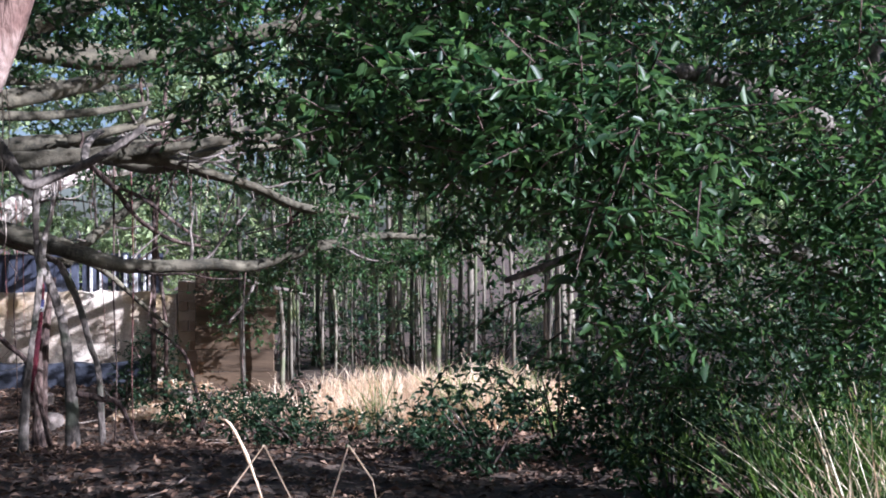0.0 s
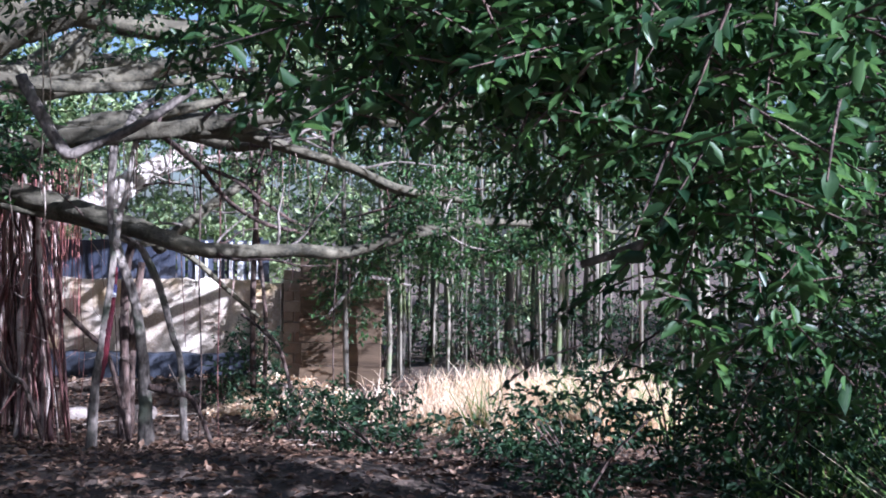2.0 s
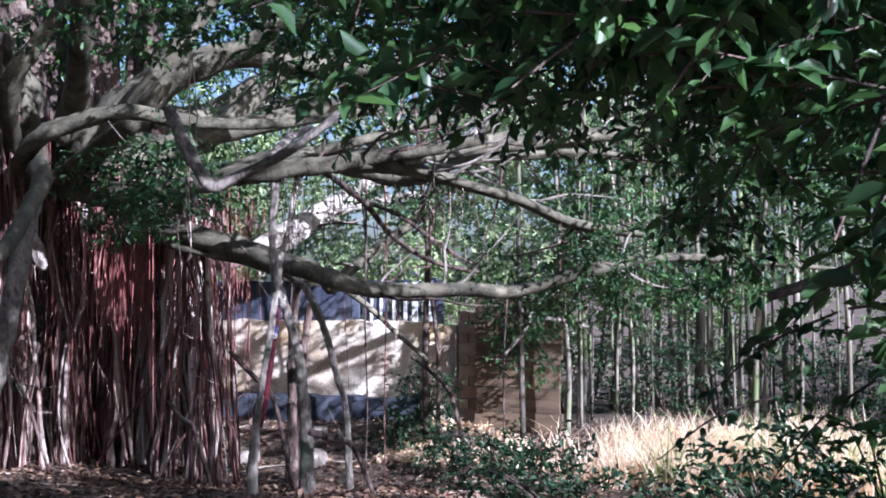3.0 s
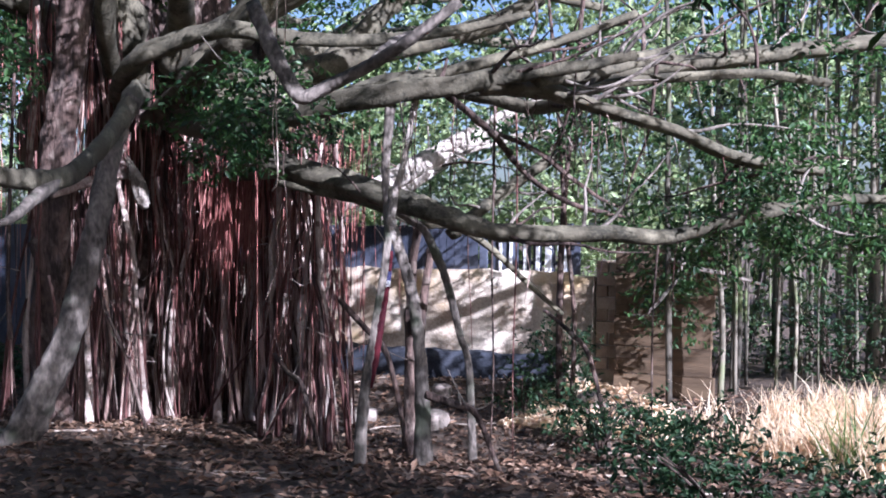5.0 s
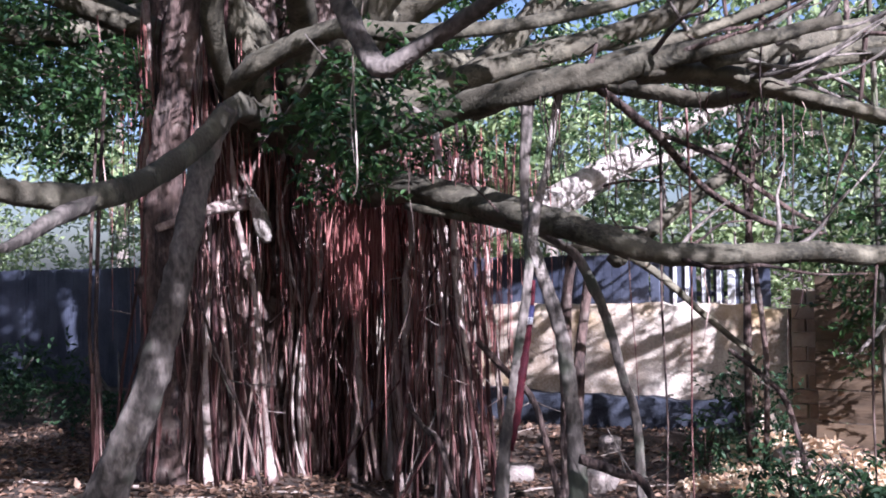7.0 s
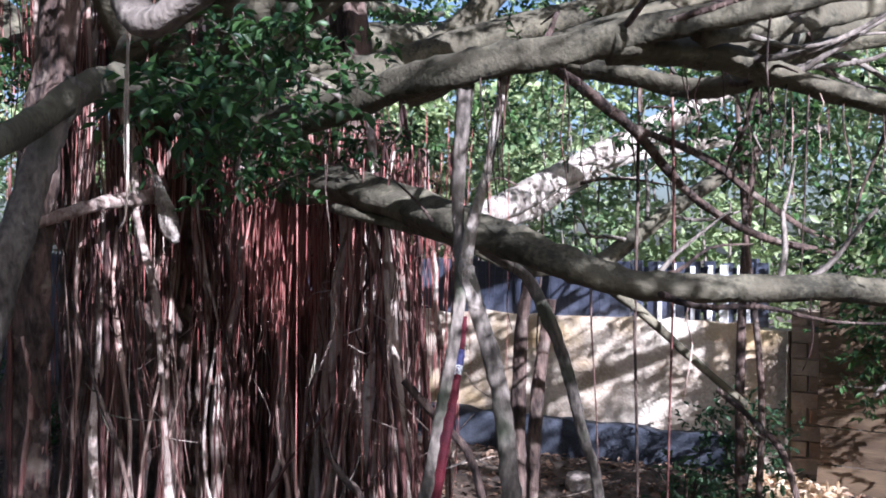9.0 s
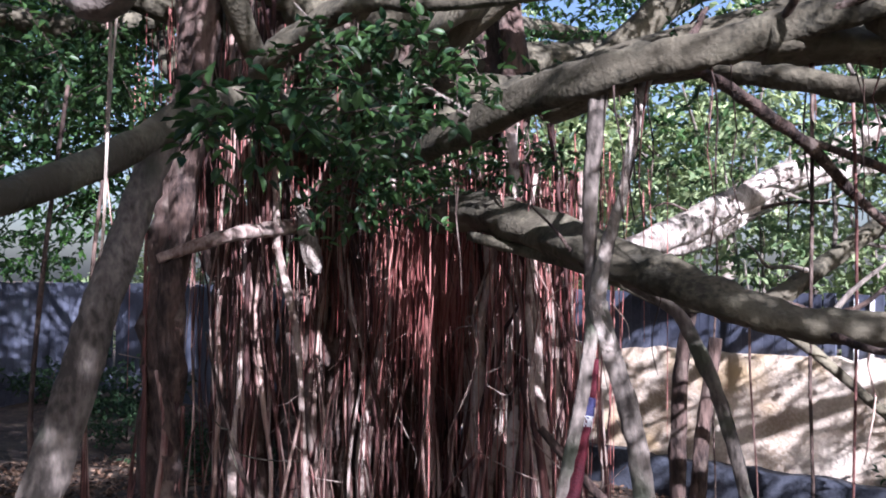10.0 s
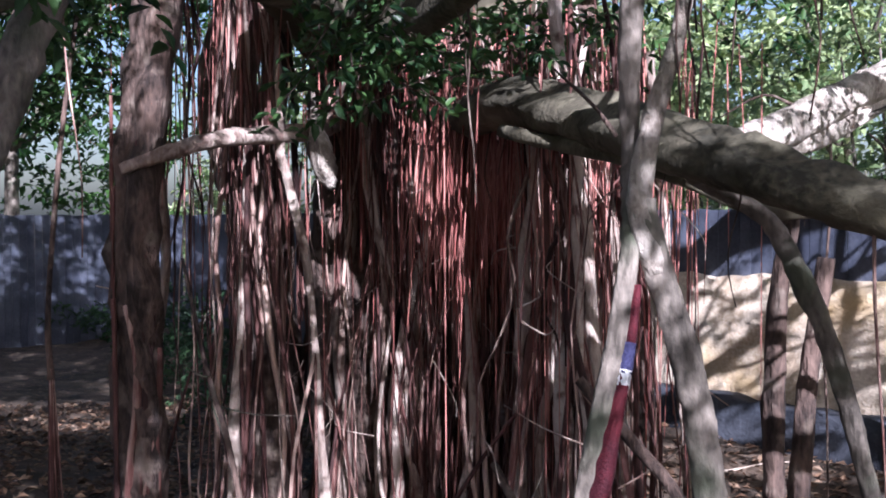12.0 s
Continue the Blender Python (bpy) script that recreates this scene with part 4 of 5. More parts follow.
# the leafy fig beside the path
side_fig = thing("fig_tree", (2.7, 6.0, 0.0), "leafy young fig with glossy dark green leaves hanging over the path", "tree")
part("trunk", tube([(2.7, 6.0, -0.05, 0.16), (2.68, 6.0, 0.4, 0.12), (2.6, 5.9, 1.1, 0.11), (2.4, 5.7, 2.0, 0.10), (2.3, 5.5, 3.0, 0.08), (2.2, 5.4, 4.2, 0.04)], 12, 4, 0.15, 91), BARK, side_fig)
for k, rows in enumerate([[(2.55, 5.85, 1.3, 0.06), (1.8, 5.6, 1.6, 0.045), (1.0, 5.3, 1.65, 0.03), (0.3, 5.1, 1.45, 0.014)], [(2.4, 5.7, 2.0, 0.06), (1.6, 4.9, 2.3, 0.045), (0.8, 4.3, 2.35, 0.03), (0.0, 3.9, 2.2, 0.012)],
                          [(2.4, 5.7, 2.1, 0.05), (2.6, 4.8, 2.3, 0.04), (2.5, 4.0, 2.2, 0.02), (2.3, 3.5, 1.9, 0.01)], [(2.3, 5.5, 2.9, 0.05), (1.4, 5.2, 3.3, 0.04), (0.2, 4.8, 3.3, 0.03), (-0.8, 4.6, 3.0, 0.012)],
                          [(2.5, 5.8, 1.6, 0.05), (3.3, 5.2, 2.0, 0.035), (4.0, 4.9, 2.2, 0.015)], [(2.3, 5.5, 3.0, 0.05), (2.7, 4.4, 3.4, 0.04), (2.9, 3.2, 3.5, 0.02)]]):
    part("branch", tube(rows, 8, 4, 0.12, 95 + k), BARK, side_fig)
# Clumps centred above 3.4 m are unseen, added to shade path and roots.
SIDE_AND_SHADE = [((1.95, 5.5, 2.55, 1.6, 1.6, 1.5), 1700), ((2.9, 3.1, 3.5, 0.7, 0.7, 0.6), 260), ((0.9, 4.4, 3.95, 1.2, 1.0, 0.45), 240), ((1.0, 5.45, 1.35, 0.65, 0.6, 0.55), 280), ((0.9, 4.2, 2.2, 1.0, 0.8, 0.75), 620), ((0.2, 4.6, 3.0, 1.2, 1.1, 0.7), 700),
        ((-0.55, 5.0, 2.45, 0.75, 0.65, 0.5), 300), ((2.2, 4.2, 1.6, 1.0, 0.7, 0.6), 420), ((0.55, 3.5, 1.95, 0.5, 0.45, 0.4), 110), ((1.8, 7.5, 2.5, 2.2, 1.0, 1.6), 700), ((2.5, 5.3, 0.95, 0.8, 0.5, 0.6), 300), ((0.4, 5.4, 1.95, 0.45, 0.5, 0.4), 230), ((0.85, 6.4, 2.0, 0.7, 0.5, 0.55), 330), ((0.0, 5.3, 2.4, 0.55, 0.5, 0.25), 170), ((0.2, 6.6, 2.6, 0.7, 0.5, 0.35), 220),
        ((2.6, 7.2, 4.5, 2.2, 1.7, 0.8), 380), ((4.0, 5.0, 4.5, 1.7, 1.5, 0.8), 600), ((1.0, 8.6, 4.2, 1.6, 1.3, 0.6), 240), ((3.4, 8.6, 2.9, 1.5, 1.0, 1.2), 500)]
NEARBY = [((0.2, 3.65, 2.08, 0.8, 0.35, 0.3), 150), ((0.75, 4.05, 1.7, 0.35, 0.4, 0.5), 60)]
np_, ne_ = crown(side_fig, NEARBY, 54, LEAF, 10, 0.22, (0.05, 0.085), 0.25, 4.0, 0.13, True, "low_sprays")
twigs_part(side_fig, np_, ne_, 0.8)
sp, se = crown(side_fig, [(b, int(n * 1.25)) for b, n in SIDE_AND_SHADE], 53, LEAF, 13, 0.30, (0.038, 0.066), 0.49, 4.2, 0.38, True, "crown")
twigs_part(side_fig, sp, se, 0.7)
# Pale root bark here imitates bright sun on the hanging limb.
hang = part("pale_limb", tube([(-1.33, 3.0, 2.02, 0.03), (-1.27, 3.0, 2.2, 0.05), (-1.18, 3.02, 2.5, 0.055), (-1.0, 3.1, 3.1, 0.06), (-0.4, 3.6, 4.2, 0.07), (1.0, 4.6, 4.6, 0.07), (2.2, 5.4, 4.1, 0.06)], 10, 5, 0.12, 99), ROOT_PALE, side_fig)

def leaf_spray(parent, start, end, count, seed, size=0.075):
    """A leafy shoot near the path, each leaf a piece of its own."""
    rng = np.random.default_rng(seed)
    a, b = np.array(start, float), np.array(end, float)
    mid = (a + b) / 2 + (0, 0, 0.04)
    shoot = part("leafy_shoot", tube([(*a, 0.005), (*mid, 0.004), (*b, 0.002)], 5, 4, 0.1, seed), BARK_DARK, parent)
    line = smooth_line([(*a, 0), (*mid, 0), (*b, 0)], 10)[:, :3]
    for k in range(count):
        p = line[min(len(line) - 1, int((0.15 + 0.85 * k / count) * len(line)))]
        d = unit(unit(b - a) * 0.6 + unit(rng.normal(0, 1, 3) * (1, 1, 0.6)) * 0.9)
        s = size * rng.uniform(0.7, 1.15)
        ob = new("leaf", LEAF_SHAPES[k % 6])
        q = Vector(d - np.array((0, 0, 0.25))).to_track_quat("X", "Z").to_matrix().to_4x4()
        ob.matrix_world = Matrix.Translation(p) @ q @ Matrix.Rotation(rng.normal(0, 0.6), 4, "X") @ Matrix.Diagonal((s, s, s, 1))
        ob.parent = shoot
        ob.matrix_parent_inverse = shoot.matrix_world.inverted()


def leaf_shape(seed):
    """One pointed fig leaf a metre long, with a stalk, a folded blade and a drooping tip."""
    rng = np.random.default_rng(seed)
    v, f = [(0, 0.01, 0), (0, -0.01, 0), (0.12, 0.008, 0.0), (0.12, -0.008, 0.0)], [(0, 2, 3, 1)]
    prof = [(0.12, 0.0), (0.25, 0.15), (0.42, 0.235), (0.6, 0.22), (0.78, 0.13), (0.9, 0.05), (1.0, 0.0)]
    k = len(v)
    for x, w in prof:
        droop = -0.16 * x * x + rng.normal(0, 0.008)
        v += [(x, w, droop + w * 0.25), (x, 0, droop), (x, -w, droop + w * 0.25)]
    for i in range(len(prof) - 1):
        a = k + i * 3
        f += [(a, a + 3, a + 4, a + 1), (a + 1, a + 4, a + 5, a + 2)]
    return mesh_of("leaf", v, f, LEAF_NEAR)


LEAF_NEAR = material("near_fig_leaf", (0.010, 0.030, 0.012), (0.034, 0.08, 0.026), 3, 0.42, 0, 30, random_hue=0.8, translucent=0.25)
LEAF_SHAPES = [leaf_shape(700 + k) for k in range(6)]
for k, (a, b, n) in enumerate([((0.35, 3.75, 2.1), (-0.02, 3.3, 1.78), 13), ((0.6, 3.7, 1.9), (0.42, 3.3, 1.55), 13), ((0.1, 4.1, 2.2), (-0.35, 3.75, 1.95), 12), ((0.9, 3.6, 1.9), (0.75, 3.1, 1.65), 12), ((0.5, 5.3, 1.4), (0.08, 5.55, 1.1), 14), ((0.6, 5.2, 1.2), (0.3, 5.1, 0.9), 13),
                               ((0.6, 4.3, 2.1), (0.2, 3.9, 1.6), 12), ((1.2, 4.3, 1.7), (0.85, 4.15, 1.4), 12), ((0.3, 5.6, 1.1), (-0.1, 5.7, 0.85), 12), ((1.0, 5.2, 1.1), (0.8, 5.0, 0.75), 12)]):
    leaf_spray(side_fig, a, b, n, 720 + k)
for k, (a, b, n) in enumerate([((-4.2, 9.1, 2.35), (-3.75, 8.65, 2.0), 14), ((-4.5, 9.0, 2.35), (-4.0, 8.4, 2.02), 14), ((-4.9, 9.9, 2.4), (-4.6, 9.5, 2.1), 14), ((-5.1, 9.8, 2.3), (-4.9, 9.4, 1.98), 13), ((-4.4, 9.6, 2.5), (-4.1, 9.3, 2.2), 13), ((-4.4, 8.9, 2.4), (-3.9, 8.8, 2.15), 13),
                               ((-5.6, 9.9, 2.3), (-5.3, 9.7, 1.98), 13), ((-5.4, 10.0, 2.2), (-5.1, 9.75, 1.95), 12), ((-4.2, 8.4, 2.2), (-3.8, 8.15, 1.92), 14), ((-4.1, 8.3, 2.15), (-4.0, 8.0, 1.95), 12), ((-2.2, 10.9, 1.9), (-1.9, 10.6, 1.6), 12)]):
    leaf_spray(fig, a, b, n, 740 + k)

# ---------------------------------------------------------------- shrubs, grass
def shrub(place, blob, n, seed, label):
    ob = thing("shrub", place, label, "shrub", "shrubs under the trees")
    rng = np.random.default_rng(seed)
    for k in range(7):
        a = rng.uniform(0, 6.28)
        part("stem", tube([(place[0], place[1], place[2] - 0.03, 0.010), (place[0] + math.cos(a) * blob[3] * 0.3, place[1] + math.sin(a) * blob[4] * 0.3, place[2] + blob[5] * 0.8, 0.008),
                           (place[0] + math.cos(a) * blob[3] * 0.7, place[1] + math.sin(a) * blob[4] * 0.7, place[2] + blob[5] * 1.5, 0.004)], 5, 3, 0.1, k), BARK_DARK, ob)
    crown(ob, [(blob, n)], seed, SHRUB, 8, 0.22, (0.045, 0.08), 0.30, 4.0, 0.4, True, "leaves", droop=-0.2)


for k, (x, y, rx, ry, rz, n) in enumerate([(-1.3, 9.4, 0.7, 0.5, 0.24, 150), (-0.2, 9.8, 0.6, 0.5, 0.22, 100), (-2.6, 12.6, 0.5, 0.4, 0.28, 40), (-2.98, 12.22, 0.4, 0.32, 0.28, 80), (-3.95, 12.96, 0.28, 0.24, 0.32, 70), (-1.9, 10.9, 0.7, 0.5, 0.42, 95), (-2.8, 11.9, 0.45, 0.4, 0.35, 32), (-3.88, 14.0, 0.4, 0.32, 0.48, 110), (-10.0, 8.8, 1.2, 0.8, 0.6, 200), (0.9, 8.3, 0.9, 0.7, 0.5, 260), (1.4, 6.4, 0.7, 0.5, 0.55, 280),
        (0.3, 7.6, 0.6, 0.5, 0.35, 160), (2.7, 7.2, 1.1, 0.6, 0.8, 420), (4.3, 7.4, 1.2, 0.7, 1.0, 480), (3.4, 9.0, 1.4, 0.8, 1.0, 480), (-13.8, 13.0, 1.2, 0.9, 0.25, 180), (-10.95, 12.51, 1.04, 0.8, 0.24, 200),
        (-1.27, 16.24, 1.28, 0.56, 0.72, 320), (0.82, 16.39, 1.2, 0.56, 0.8, 320), (2.75, 15.49, 1.28, 0.64, 0.88, 320), (-2.76, 16.69, 0.96, 0.56, 0.72, 240)]):
    g = float(ground_height(x, y))
    shrub((x, y, g), (x, y, g + rz * 0.9, rx, ry, rz), n, 200 + k, "low dark green shrub growing from leaf litter")


def blades(name, areas, mat, label, seed, height=(0.4, 0.9), width=0.011):
    """Bent grass blades of four segments."""
    rng = np.random.default_rng(seed)
    xs, ys, tilts = [], [], []
    for x0, x1, y0, y1, n in areas:
        t = rng.uniform(0, 1, (max(4, n // 40), 2)) * (x1 - x0, y1 - y0) + (x0, y0)
        pick = rng.integers(0, len(t), n)
        c = t[pick] + rng.normal(0, 0.09, (n, 2))
        tilts.append(rng.normal(0, 0.22, (len(t), 2))[pick])
        xs.append(c[:, 0])
        ys.append(c[:, 1])
    x, y = np.concatenate(xs), np.concatenate(ys)
    n = len(x)
    tilt = np.vstack(tilts) + rng.normal(0, 0.2, (n, 2))
    z = ground_height(x, y) - 0.02
    h = rng.uniform(*height, n)
    a = rng.uniform(0, 6.28, n)
    bend = rng.uniform(0.1, 0.9, n) * h
    w = rng.uniform(0.5, 1.2, n) * width
    rows = []
    for u in (0, 0.35, 0.7, 1.0):
        cx, cy = x + np.cos(a) * bend * u * u + tilt[:, 0] * h * u, y + np.sin(a) * bend * u * u + tilt[:, 1] * h * u
        cz = z + h * (u - 0.25 * u * u * bend / h)
        ww = w * (1 - u) + 0.001
        rows += [np.stack([cx - np.sin(a) * ww, cy + np.cos(a) * ww, cz], 1), np.stack([cx + np.sin(a) * ww, cy - np.cos(a) * ww, cz], 1)]
    v = np.stack(rows, 1)
    keep = clear_of_walk(v[:, 6], 0.5)
    v = v[keep]
    i = (np.arange(len(v)) * 8)[:, None, None] + np.array([(0, 1, 3, 2), (2, 3, 5, 4), (4, 5, 7, 6)])[None]
    ob = new(name, fast_mesh(name, v.reshape(-1, 3), i.reshape(-1, 4), mat))
    tagged(ob, label, "grass", kind="stuff")


blades("green_grass", [(1.8, 3.6, 4.0, 6.0, 2400), (1.2, 4.0, 6.0, 8.0, 700)], GRASS, "tall green grass growing beside the path", 301, (0.4, 0.95), 0.015)
blades("green_grass", [(-1.1, -0.62, 2.35, 2.8, 80)], GRASS, "green strap grass mixed into the dry clump by the path", 305, (0.55, 0.95), 0.008)
blades("green_grass", [(0.07, 1.19, 11.82, 13.16, 320), (-0.97, -0.45, 12.120000000000001, 12.56, 60)], GRASS, "fresh green tuft standing among the dry straw", 306, (0.35, 0.95), 0.010)
blades("dry_grass", [(-1.34, 1.26, 12.12, 14.35, 4420), (-2.31, -0.82, 12.86, 14.13, 595), (-0.67, 0.52, 11.97, 13.01, 2040)], STRAW, "straw-coloured dry grass in full sun", 302, (0.10, 0.48), 0.009)
blades("dry_grass", [(0.15, 1.26, 11.82, 13.16, 700)], STRAW, "tall pale grass tuft in full sun", 304, (0.4, 0.9), 0.008)
blades("dry_grass", [(1.5, 3.4, 3.9, 6.2, 300)], STRAW, "dry straw blades among the green grass", 303, (0.5, 1.05), 0.007)


def seed_grass():
    """A dry clump by the path: bent strap leaves and stalks with narrow seed heads."""
    rng = np.random.default_rng(41)
    for k in range(11):
        x, y = (-0.31, 2.46) if k == 0 else (-0.52 + rng.normal(0, 0.15), 2.55 + rng.normal(0, 0.12))
        h = 1.22 if k == 0 else rng.uniform(0.75, 1.12)
        ob = thing("grass_stalk", (x, y, 0), "tall pale dry grass stalk with bent strap leaves", "grass", "stalks by the path")
        b = rng.normal(0, 0.22, 2)
        part("stalk", tube([(x, y, -0.02, 0.0026), (x + b[0] * 0.2, y + b[1] * 0.2, h * 0.5, 0.0022), (x + b[0] * 0.5, y + b[1] * 0.5, h * 0.88, 0.0014)], 5, 4, 0, k), STRAW, ob)
        part("seed_head", tube([(x + b[0] * 0.45, y + b[1] * 0.45, h * 0.84, 0.002), (x + b[0] * 0.6, y + b[1] * 0.6, h * 0.93, 0.0042), (x + b[0] * 0.75, y + b[1] * 0.75, h * 0.99, 0.0035), (x + b[0] * 0.85, y + b[1] * 0.85, h, 0.001)], 6, 3, 0.5, k), STRAW, ob)
        for q in range(4):
            a, reach, z0 = rng.uniform(0, 6.28), rng.uniform(0.08, 0.25), h * rng.uniform(0.3, 0.62)
            ca, sa = math.cos(a), math.sin(a)
            width = rng.uniform(0.003, 0.006)
            v, f = [], []
            for i, (u, z) in enumerate(((0, 0), (0.18, 0.30), (0.5, 0.46), (0.85, 0.36), (1.1, 0.12), (1.2, -0.02))):
                px, py, pz = x + ca * reach * u, y + sa * reach * u, z0 + h * z * 0.8
                w = width * (1 - 0.14 * i)
                v += [(px - sa * w, py + ca * w, pz + 0.002), (px, py, pz - 0.003), (px + sa * w, py - ca * w, pz + 0.002)]
                if i:
                    o = 3 * i
                    f += [(o - 3, o - 2, o + 1, o), (o - 2, o - 1, o + 2, o + 1)]
            part("blade", (v, f), STRAW, ob)


seed_grass()

# ---------------------------------------------------------------- slender trunks behind
def slender():
    rng = np.random.default_rng(61)
    spots = [(rng.uniform(-2.3, 0.5), rng.uniform(15.2, 17.6)) for _ in range(48)] + [(-3.62, 13.6), (-3.76, 13.63), (-2.68, 14.0), (-2.24, 14.45)] + [(rng.uniform(0.4, 3.7), rng.uniform(14.6, 17.6)) for _ in range(24)]
    dark = ((-3.62, 13.6), (-3.76, 13.63))
    for k, (x, y) in enumerate(spots):
        g = float(ground_height(x, y))
        r = (rng.choice((0.015, 0.022, 0.034, 0.048)) if y > 14.5 or x > 0.4 else 0.035) * rng.uniform(0.8, 1.2)
        h = rng.uniform(6.0, 8.5)
        b = rng.normal(0, 0.45, 2)
        ob = thing("slender_tree", (x, y, g), "dark slim tree trunk beside the garden wall" if (x, y) in dark else "slim straight pale-barked tree trunk in a thicket", "tree", "thicket of slim trees")
        rows = [(x + b[0] * u * u + rng.normal(0, 0.02), y + b[1] * u * u + rng.normal(0, 0.02), g - 0.05 + h * u, r * (1 - 0.6 * u)) for u in (0, 0.15, 0.3, 0.5, 0.7, 1.0)]
        part("trunk", tube(rows, 7, 3, 0.1, k), BARK_DARK if (x, y) in dark else POLE, ob)
        crown(ob, [((x + b[0] * 0.6, y + b[1] * 0.6, g + h * 0.8, 0.7, 0.7, h * 0.22), 16)], 400 + k, LEAF, 10, 0.45, (0.10, 0.16), 0.2, 3, 0.5, False, "crown")


slender()

# ---------------------------------------------------------------- stones and fallen sticks
def stone(place, size, seed, label="pale weathered stone lying in the leaf litter"):
    bm = bmesh.new()
    bmesh.ops.create_icosphere(bm, subdivisions=2, radius=1)
    rng = np.random.default_rng(seed)
    for v in bm.verts:
        d = 1 + 0.18 * noise.noise(v.co * 1.7 + Vector((seed, 0, 0))) + rng.normal(0, 0.03)
        v.co = Vector((max(-0.75, min(0.75, v.co.x * d)), max(-0.8, min(0.8, v.co.y * d)), max(-0.7, min(0.7, v.co.z * d))))
        v.co = Vector((v.co.x * size[0], v.co.y * size[1], v.co.z * size[2]))
    me = bpy.data.meshes.new("stone")
    bm.to_mesh(me)
    bm.free()
    me.materials.append(STONE)
    ob = new("stone", me)
    ob.location = place
    ob.rotation_euler = (0, 0, rng.uniform(0, 6.28))
    tagged(ob, label, "stone", "stones under the tree")


for k, (x, y, s) in enumerate([(-6.88, 12.15, (0.16, 0.11, 0.09)), (-5.6, 12.6, (0.2, 0.15, 0.12)), (-3.39, 13.56, (0.22, 0.16, 0.18)), (-5.3, 13.9, (0.15, 0.12, 0.12)), (-4.7, 12.44, (0.22, 0.15, 0.15)), (-8.6, 7.3, (0.2, 0.15, 0.12))]):
    stone((x, y, float(ground_height(x, y)) + s[2] * 0.5), s, 500 + k)


def sticks():
    rng = np.random.default_rng(71)
    for k in range(60):
        x, y = rng.uniform(-8, -0.5), rng.uniform(6.3, 14.5)
        a, L, r = rng.uniform(0, 6.28), rng.uniform(0.25, 1.1), rng.uniform(0.004, 0.012)
        rows = []
        for u in (-0.5, -0.1, 0.25, 0.5):
            px, py = x + math.cos(a) * L * u + rng.normal(0, 0.03), y + math.sin(a) * L * u + rng.normal(0, 0.03)
            rows.append((px, py, float(ground_height(px, py)) + r + 0.012, r * (1 - 0.4 * (u + 0.5))))
        ob = part("fallen_stick", tube(rows, 5, 3, 0.15, k), DRYWOOD)
        tagged(ob, "bleached dead stick lying on the leaf litter", "stick", "fallen sticks")


sticks()


def dead_branch(rows, seed):
    x, y = rows[0][0], rows[0][1]
    ob = thing("dead_branch", (x, y, float(ground_height(x, y))), "bare dead branch leaning among the hanging roots", "branch", "dead branches")
    part("stem", tube(rows, 7, 4, 0.2, seed), BARK_DARK, ob)
    rng = np.random.default_rng(seed)
    for k in range(3):
        p = np.array(rows[1][:3]) + (np.array(rows[2][:3]) - np.array(rows[1][:3])) * rng.uniform(0, 1)
        d = rng.normal(0, 0.14, 3)
        part("twig", tube([(*p, 0.006), (*(p + d * 0.6), 0.005), (*(p + d * 1.3 + (0, 0, 0.04)), 0.002)], 5, 3, 0.1, k), BARK, ob)


DEAD = [DEAD_A, DEAD_B, DEAD_C, DEAD_D, DEAD_E]
for k, rows in enumerate(DEAD):
    low = list(rows[-1])
    low[2] = float(ground_height(low[0], low[1])) + 0.01
    dead_branch([*rows[:-1], tuple(low)], 900 + k)

# ---------------------------------------------------------------- gardens and trees beyond
def far_tree(x, y, h, w, seed, mat, label="leafy green tree in the garden beyond"):
    g = float(ground_height(x, y))
    rng = np.random.default_rng(seed)
    ob = thing("garden_tree", (x, y, g), label, "tree", "trees beyond")
    part("trunk", tube([(x, y, g - 0.1, 0.2), (x + rng.normal(0, 0.1), y, g + h * 0.3, 0.15), (x + rng.normal(0, 0.3), y, g + h * 0.6, 0.09), (x, y, g + h * 0.9, 0.03)], 8, 4, 0.15, seed), BARK, ob)
    for k in range(5):
        a = rng.uniform(0, 6.28)
        part("limb", tube([(x, y, g + h * 0.35, 0.07), (x + math.cos(a) * w * 0.4, y + math.sin(a) * w * 0.4, g + h * 0.55, 0.05), (x + math.cos(a) * w * 0.8, y + math.sin(a) * w * 0.8, g + h * 0.7, 0.02)], 6, 3, 0.1, k), BARK, ob)
    blobs = []
    for k in range(6):
        q = rng.normal(0, 0.45, 3)
        blobs.append(((x + q[0] * w, y + q[1] * w, g + h * 0.62 + q[2] * h * 0.3, w * 0.6, w * 0.6, h * 0.26), int((42 if y > 20 else 60) * w)))
    crown(ob, blobs, seed, mat, 10, 0.9, (0.16, 0.30), 0.40, 1.1, 0.5, False, "crown")


# Trees at negative y are unseen, added to close the place against skylight.
for k, (x, y, h, w) in enumerate([(-17, 26, 9, 4.0), (-12.5, 25.5, 8, 3.4), (-8.5, 28, 9.0, 3.8), (-4.5, 26, 8.0, 3.2), (-1, 27, 9, 3.8), (3.5, 26, 9, 3.8), (8, 23, 6.5, 3.4), (-22, 21, 9, 4.5), (-24, 14, 9, 4.5), (-21, 9, 8, 4),
                                  (-25, 5, 6, 3.5), (-18, 1, 6, 3.5), (-12, -6, 7, 4), (-4, -10, 7, 4), (12, 18, 7, 3.5), (16, 10, 5, 3)]):
    # Rear trees take the glare-paled leaf, the rest the canopy leaf.
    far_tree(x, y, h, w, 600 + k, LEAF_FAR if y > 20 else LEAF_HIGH)


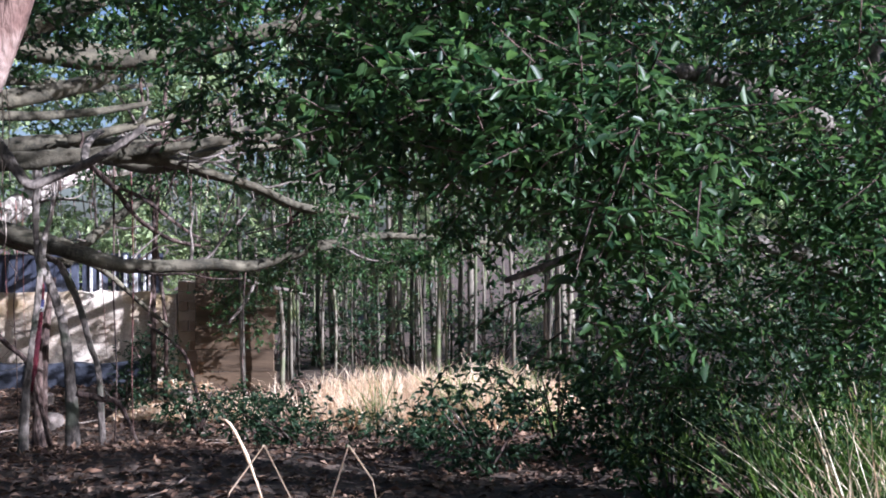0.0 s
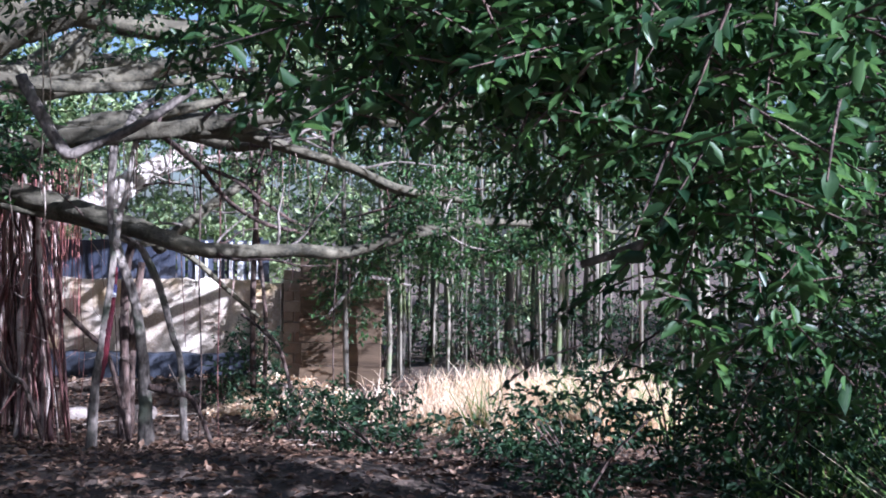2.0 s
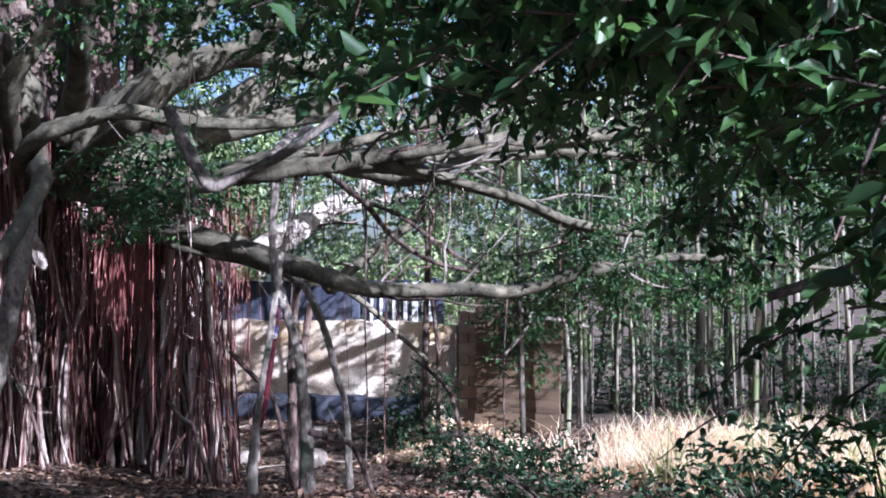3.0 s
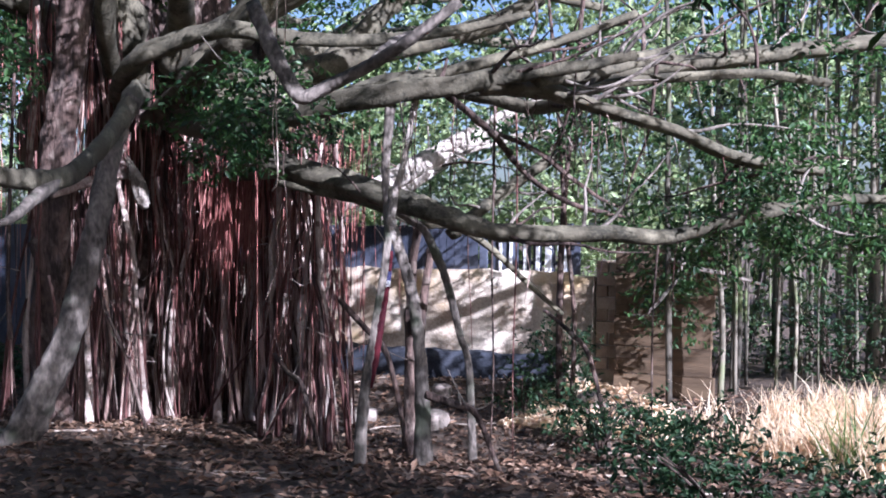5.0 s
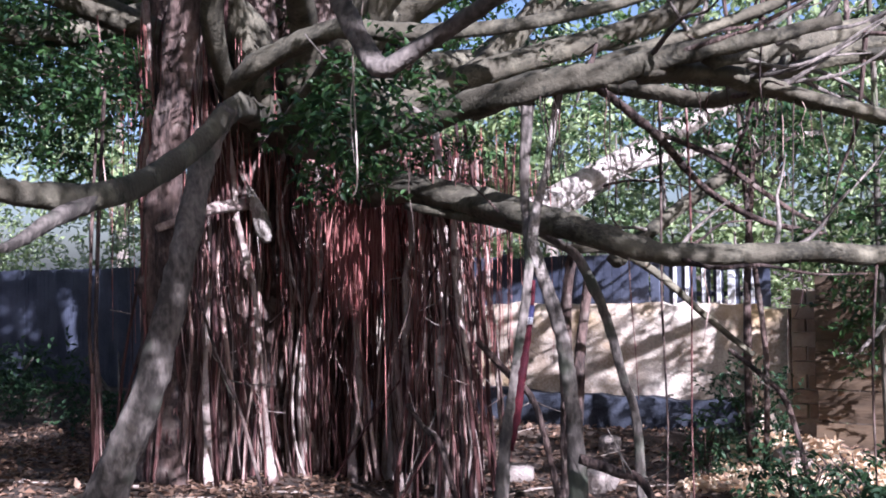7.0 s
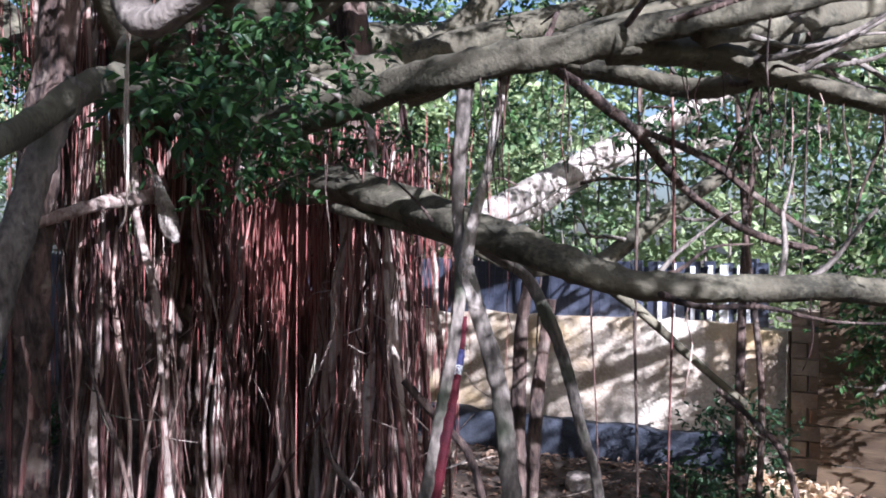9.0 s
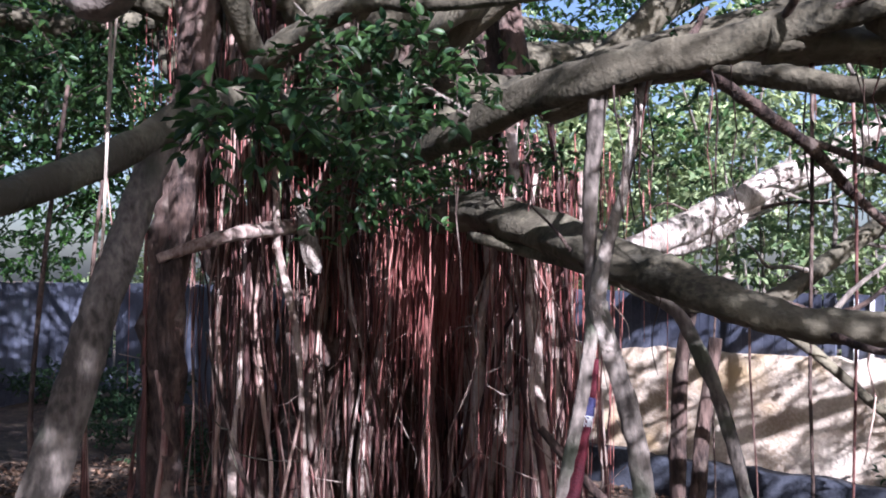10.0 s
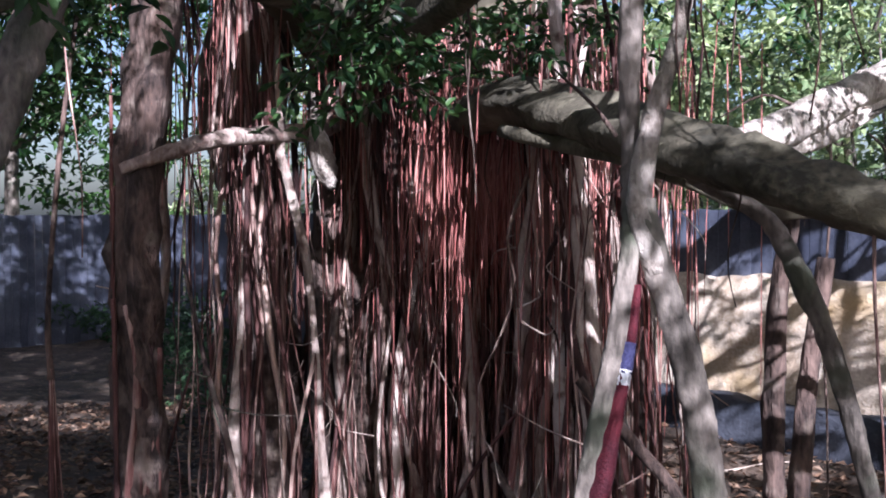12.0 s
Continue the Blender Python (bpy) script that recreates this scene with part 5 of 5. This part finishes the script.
def hedge_bush(x, y, h, w, seed, mat):
    g = float(ground_height(x, y))
    rng = np.random.default_rng(seed)
    ob = thing("garden_shrub", (x, y, g), "bushy green shrub round the garden, the unseen ones added for shade", "shrub", "garden shrubs beyond")
    for k in range(4):
        a = rng.uniform(0, 6.28)
        part("stem", tube([(x, y, g - 0.05, 0.03), (x + math.cos(a) * w * 0.3, y + math.sin(a) * w * 0.3, g + h * 0.4, 0.02), (x + math.cos(a) * w * 0.5, y + math.sin(a) * w * 0.5, g + h * 0.8, 0.01)], 5, 3, 0.1, k), BARK, ob)
    crown(ob, [((x, y, g + h * 0.5, w, w * 0.8, h * 0.5), int((60 if y > 15.4 else 90) * w * h))], seed, mat, 10, 0.4, (0.09, 0.16), 0.3, 2.0, 0.5, False, "leaves", droop=-0.1)


# First bush and last row are unseen, added to shade the walk.
for k, (x, y, h, w) in enumerate([(5.4, 1.5, 2.3, 1.4), (-14.98, 16.76, 3.06, 1.28), (-17.96, 17.13, 3.57, 1.52), (-20.94, 16.98, 3.74, 1.52), (-20.19, 13.19, 1.02, 1.2), (-18.33, 13.78, 0.68, 1.12), (-9.61, 16.16, 3.06, 1.04), (-7.9, 16.24, 2.98, 0.96), (-6.26, 16.16, 2.8, 0.96),
        (-4.77, 16.16, 3.06, 0.96), (-3.5, 16.46, 2.89, 0.88), (-14.23, 17.66, 4.59, 1.52), (-12.37, 17.28, 3.91, 1.36), (-10.51, 17.51, 4.5, 1.44), (-8.72, 17.13, 3.74, 1.28), (-7.0, 17.43, 4.42, 1.36), (-5.44, 17.13, 3.48, 1.2), (-4.1, 17.73, 3.91, 1.2),
        (-2.61, 18.47, 3.91, 1.36), (-0.82, 18.77, 2.72, 1.2), (1.04, 18.4, 2.89, 1.28), (3.05, 17.66, 2.89, 1.36), (4.84, 15.79, 3.06, 1.36), (5.88, 13.56, 3.06, 1.36), (9, 13.5, 3.8, 1.8), (-15.72, 13.71, 0.77, 1.2), (-13.11, 14.0, 0.85, 1.12),
        (-13, -1.5, 3.2, 1.8), (-9, -4, 3.4, 1.9), (-4.5, -5.5, 3.4, 2.0), (0, -6, 3.4, 2.0), (4.5, -4.5, 3.6, 2.0), (7.5, -1, 3.6, 2.0), (9, 3.5, 3.6, 2.0), (9.5, 8.5, 3.6, 2.0)]):
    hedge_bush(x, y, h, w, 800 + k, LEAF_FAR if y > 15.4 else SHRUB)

build_blocks()
